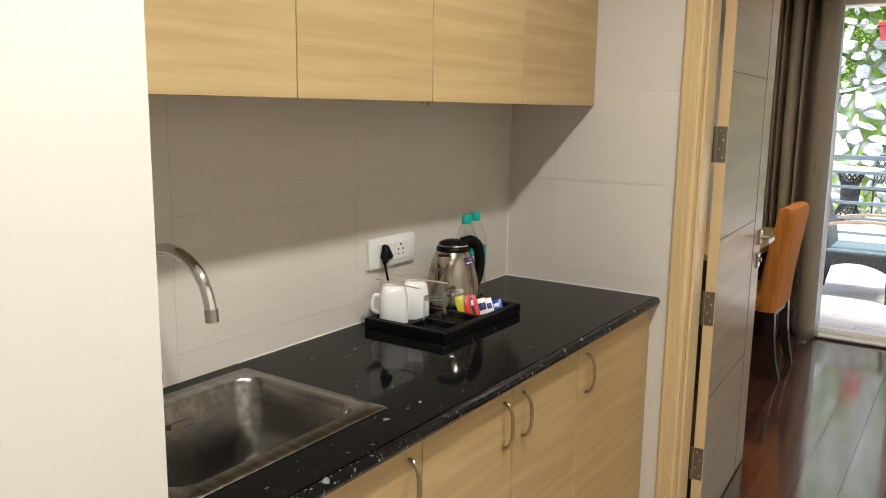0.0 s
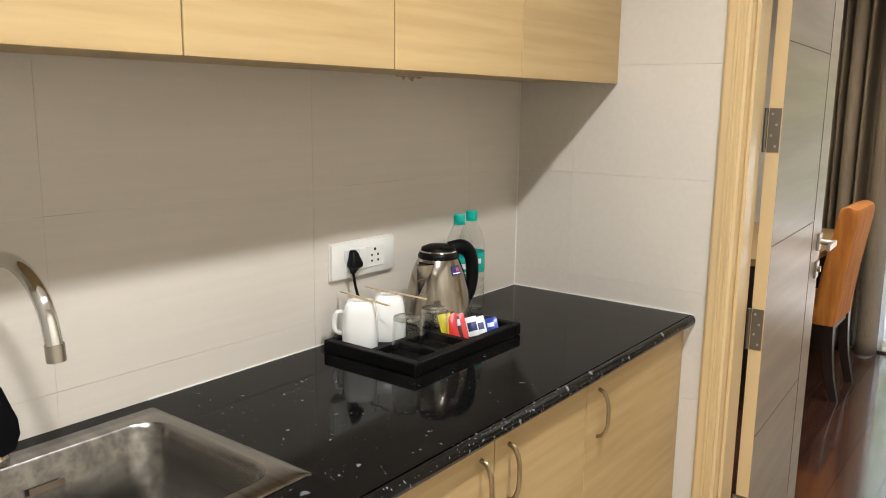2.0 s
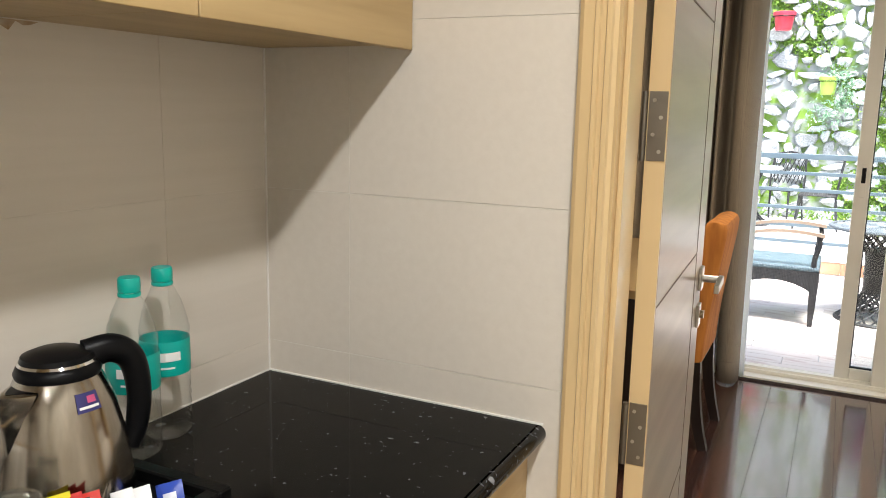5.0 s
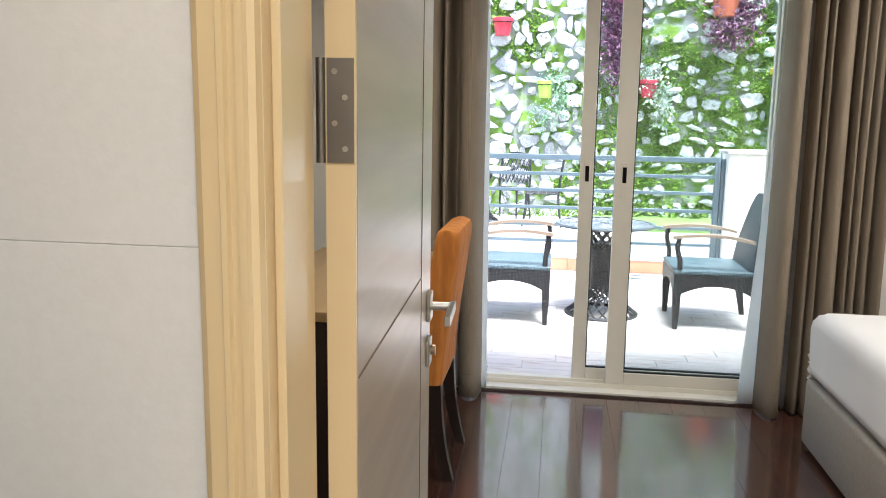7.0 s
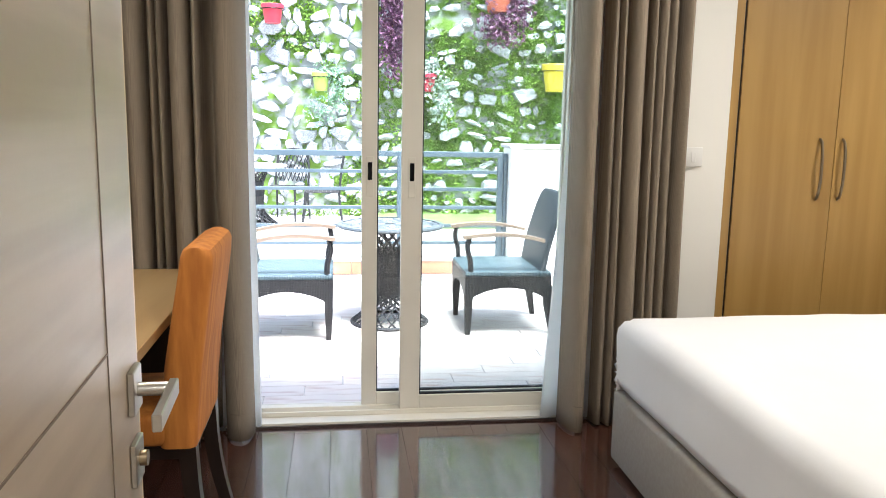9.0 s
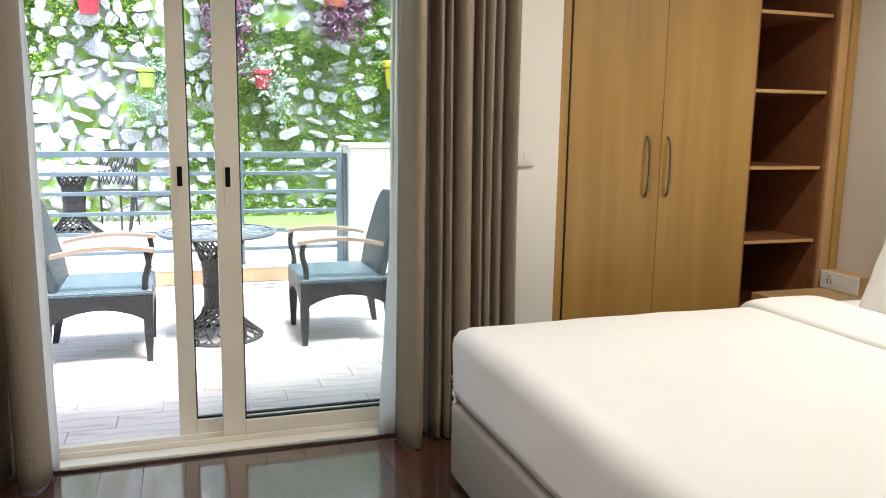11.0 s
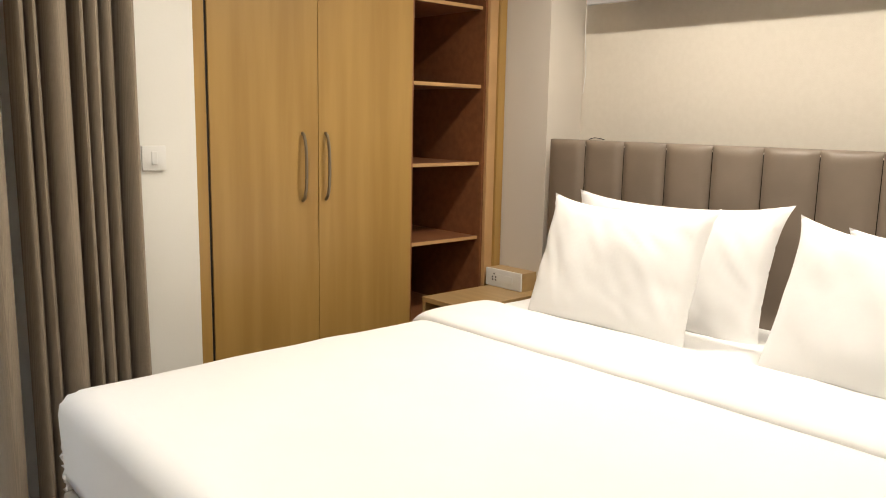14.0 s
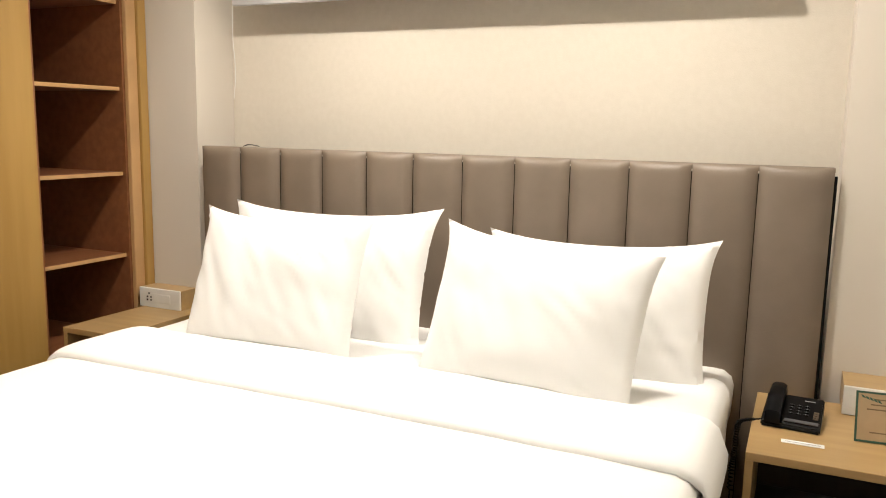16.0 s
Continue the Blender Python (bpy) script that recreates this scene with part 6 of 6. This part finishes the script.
def wall_socket():
    x = WX + 0.0008
    y0, y1, z0, z1 = 1.697, 1.915, 1.068, 1.153
    s = thing("wall_socket", (x, 1.82, 1.108), "white wall plate with switches and a five-pin socket", "power outlet")
    part("back_plate", box(x, x + 0.004, y0 - 0.002, y1 + 0.002, z0 - 0.002, z1 + 0.002, 0.001), M_PLASTIC, s)
    part("plate", box(x + 0.004, x + 0.012, y0, y1, z0, z1, 0.003, 2), M_PLASTIC, s, smooth=True)
    part("module", box(x + 0.012, x + 0.0145, 1.737, 1.806, 1.084, 1.137, 0.001), M_PLASTIC, s)
    part("switch", box(x + 0.0145, x + 0.0175, 1.782, 1.804, 1.086, 1.135, 0.0015), M_PLASTIC, s)
    part("module", box(x + 0.012, x + 0.0142, 1.810, 1.876, 1.084, 1.137, 0.001), M_PLASTIC, s)
    for y, z, r in ((1.841, 1.127, 0.0038), (1.830, 1.113, 0.0032), (1.852, 1.113, 0.0032), (1.830, 1.099, 0.0032), (1.852, 1.099, 0.0032)):
        part("pin_hole", tube([(x + 0.0135, y, z), (x + 0.0147, y, z)], r, 10), M_BLACK, s)
    p = thing("power_plug", (x + 0.015, 1.757, 1.10), "black three-pin plug with its cable in the wall socket", "plug")
    # spade-shaped: narrow at the top, widest low down, then drawn in to the cable
    rows = [(1.136, 0.006, 0.010), (1.131, 0.010, 0.016), (1.118, 0.0135, 0.022), (1.106, 0.019, 0.026), (1.098, 0.0185, 0.026), (1.092, 0.010, 0.020), (1.080, 0.0048, 0.010)]
    bm = loft([[(x + 0.0150 + 0.5 * t + c, 1.757 + a, z) for c, a in rounded_rect(-0.5 * t, 0.5 * t, -w, w, min(w, 0.5 * t) * 0.7, 4)] for z, w, t in rows])
    bm.faces.new(list(bm.verts)[:20])
    bmesh.ops.recalc_face_normals(bm, faces=bm.faces)
    part("plug_body", bm, M_BLACK, p, smooth=True)
    pts = smooth_line([(x + 0.020, 1.757, 1.085), (x + 0.024, 1.760, 1.055), (x + 0.024, 1.772, 1.02), (x + 0.02, 1.80, 0.985), (x + 0.02, 1.85, 0.945), (x + 0.03, 1.90, 0.925), (x + 0.045, 1.93, 0.953), (-1.285, 1.93, 0.945)], 6)
    part("cable", tube([tuple(q) for q in pts], 0.0034, 8), M_BLACK, p, smooth=True)


wall_socket()


# ---- small things in the bedroom ----
sw = thing("light_switch", (1.221, NY, 1.229), "white square light switch on the wall by the wardrobe", "light switch")
part("plate", box(1.176, 1.266, NY - 0.014, NY - 0.001, 1.184, 1.274, 0.003, 2), M_PLASTIC, sw, smooth=True)
part("rocker", box(1.210, 1.232, NY - 0.018, NY - 0.013, 1.205, 1.253, 0.0015), M_PLASTIC, sw)


def bedside_socket(y0, y1, xf, pins):
    s = thing("socket_box", (xf + 0.05, (y0 + y1) / 2, 0.51), "beech box with white switch panel on the bedside table", "power outlet", "bedside socket boxes")
    part("housing", box(xf + 0.012, 3.168, y0, y1, 0.511, 0.606, 0.001), M_DESK, s)
    part("panel", box(xf, xf + 0.012, y0 + 0.002, y1, 0.512, 0.607, 0.002), M_PLASTIC, s, "white plastic switch panel")
    part("module", box(xf - 0.002, xf, y0 + 0.06, y0 + 0.20, 0.538, 0.582, 0.001), M_PLASTIC, s)
    part("switch", box(xf - 0.004, xf - 0.002, y0 + 0.06, y0 + 0.12, 0.541, 0.579, 0.001), M_PLASTIC, s)
    if pins:
        for y, z in ((y1 - 0.065, 0.580), (y1 - 0.077, 0.563), (y1 - 0.053, 0.563), (y1 - 0.077, 0.548), (y1 - 0.053, 0.548)):
            part("pin_hole", box(xf - 0.003, xf + 0.001, y - 0.004, y + 0.004, z - 0.004, z + 0.004), M_BLACK, s)


bedside_socket(5.745, 6.003, 3.05, True)
bedside_socket(2.67, 2.89, 2.985, False)


def desk_phone():
    """Wedge-shaped telephone; x forward to the bed's foot, built about its own middle."""
    t = thing("telephone", (0, 0, 0), "black desk telephone with its handset on the bedside table", "telephone")
    prof = [(-0.095, 0.0), (0.105, 0.0), (0.105, 0.048), (0.09, 0.055), (-0.085, 0.022), (-0.095, 0.014)]
    bm = bmesh.new()
    a = [bm.verts.new((x, -0.085, z)) for x, z in prof]
    b = [bm.verts.new((x, 0.085, z)) for x, z in prof]
    bm.faces.new(a)
    bm.faces.new(b)
    for i in range(len(prof)):
        bm.faces.new((a[i], a[(i + 1) % 6], b[(i + 1) % 6], b[i]))
    bmesh.ops.recalc_face_normals(bm, faces=bm.faces)
    bmesh.ops.bevel(bm, geom=list(bm.edges), offset=0.004, segments=2, affect="EDGES")
    part("body", bm, M_BLACK, t)
    zt = lambda x: 0.022 + (x + 0.085) * 0.033 / 0.175
    bm = loft([[(x, 0.052 + dy, zt(x) + h + dz) for dy, dz in ((-0.024, 0), (0.024, 0), (0.022, 0.022), (0.012, 0.028), (-0.012, 0.028), (-0.022, 0.022))] for x, h in ((-0.098, -0.004), (-0.095, 0.006), (-0.055, 0.012), (-0.04, 0.020), (0.04, 0.020), (0.055, 0.012), (0.098, 0.006), (0.102, -0.004))])
    bm.faces.new(list(bm.verts)[:6])
    bmesh.ops.recalc_face_normals(bm, faces=bm.faces)
    part("handset", bm, M_BLACK, t, smooth=True)
    keys = mat("grey_key_print", (0.45, 0.45, 0.45), 0.5)
    for i in range(4):
        for j in range(3):
            x, y = -0.030 + i * 0.018, 0.005 - j * 0.022
            kk = part("key", box(x - 0.005, x + 0.005, y - 0.007, y + 0.007, zt(x) - 0.001, zt(x) + 0.004, 0.001), M_BLACK, t)
            part("digit_mark", box(x - 0.0018, x + 0.0018, y - 0.002, y + 0.002, zt(x) + 0.004, zt(x) + 0.0045), keys, kk)
    for i in range(4):
        x = -0.045 + i * 0.013
        part("key", box(x - 0.003, x + 0.003, -0.075, -0.060, zt(x), zt(x) + 0.004), M_GROOVE, t)
    part("display_mark", box(0.06, 0.066, -0.06, -0.028, zt(0.063) + 0.0008, zt(0.063) + 0.0018), keys, t)
    part("front_strip", box(-0.087, -0.066, -0.078, 0.02, 0.0245, 0.0275), mat("grey_strip", (0.10, 0.10, 0.105), 0.4), t)
    t.matrix_basis = pose(2.845, 3.035, 0.511, 0, 0, -4)
    c = thing("phone_cord", (2.75, 3.16, 0.5), "black coiled telephone cord hanging beside the bed", "cable")
    pts = smooth_line([(2.775, 3.125, 0.525), (2.76, 3.165, 0.52), (2.765, 3.19, 0.50), (2.765, 3.195, 0.42), (2.76, 3.20, 0.34), (2.755, 3.20, 0.2), (2.75, 3.20, 0.02)], 40)
    coil = []
    for i, p in enumerate(pts):
        r = 0.008 if 20 < i < len(pts) - 60 else 0.001
        coil.append((p.x + r * math.cos(i * 1.5), p.y + r * math.sin(i * 1.5), p.z))
    part("cord", tube(coil, 0.0025, 5), M_BLACK, c)


desk_phone()
n = thing("paper_strip", (2.655, 3.0, 0.511), "narrow white printed paper strip on the bedside table", "paper")
part("strip", box(2.639, 2.667, 2.945, 3.062, 0.5105, 0.5113), M_INKW, n)
part("print_line", box(2.650, 2.655, 2.955, 3.05, 0.5113, 0.5115), mat("grey_print", (0.4, 0.4, 0.42), 0.6), n)


def table_card():
    c = thing("table_card", (0, 0, 0), "kraft-coloured info card with a dark green border, standing", "sign")
    kraft = mat("kraft_card", (0.42, 0.30, 0.17), 0.7, alt=(0.38, 0.27, 0.15), scale=(20, 20, 20))
    green = mat("dark_green_print", (0.03, 0.09, 0.06), 0.6)
    brown = mat("brown_print", (0.18, 0.12, 0.06), 0.7)
    part("card", box(-0.0015, 0.0015, -0.075, 0.075, 0, 0.15), kraft, c)
    part("border", boxes([(-0.0024, -0.0015, -0.075, 0.075, 0, 0.006), (-0.0024, -0.0015, -0.075, 0.075, 0.144, 0.15), (-0.0024, -0.0015, 0.069, 0.075, 0.006, 0.144), (-0.0024, -0.0015, -0.075, -0.069, 0.006, 0.144)]), green, c, "dark green printed border")
    part("foot", box(0.0, 0.06, -0.06, 0.06, 0, 0.003), kraft, c)
    for y, z, w in ((0.0, 0.128, 0.05), (0.0, 0.112, 0.07), (0.0, 0.098, 0.09), (0.0, 0.030, 0.07)):
        part("print_line", box(-0.0022, -0.0015, y - w / 2, y + w / 2, z - 0.002, z + 0.002), brown, c)
    bm = bmesh.new()
    for k in range(5):
        y, z = 0.062 - 0.011 * k, 0.140 - 0.003 * k
        f = [bm.verts.new(p) for p in ((-0.0023, y, z), (-0.0023, y - 0.004, z - 0.008), (-0.0023, y - 0.014, z - 0.012), (-0.0023, y - 0.008, z - 0.003))]
        bm.faces.new(f)
    part("leaf_print", bm, green, c)
    c.matrix_basis = pose(2.755, 2.79, 0.512, 0, 14, 6)


table_card()
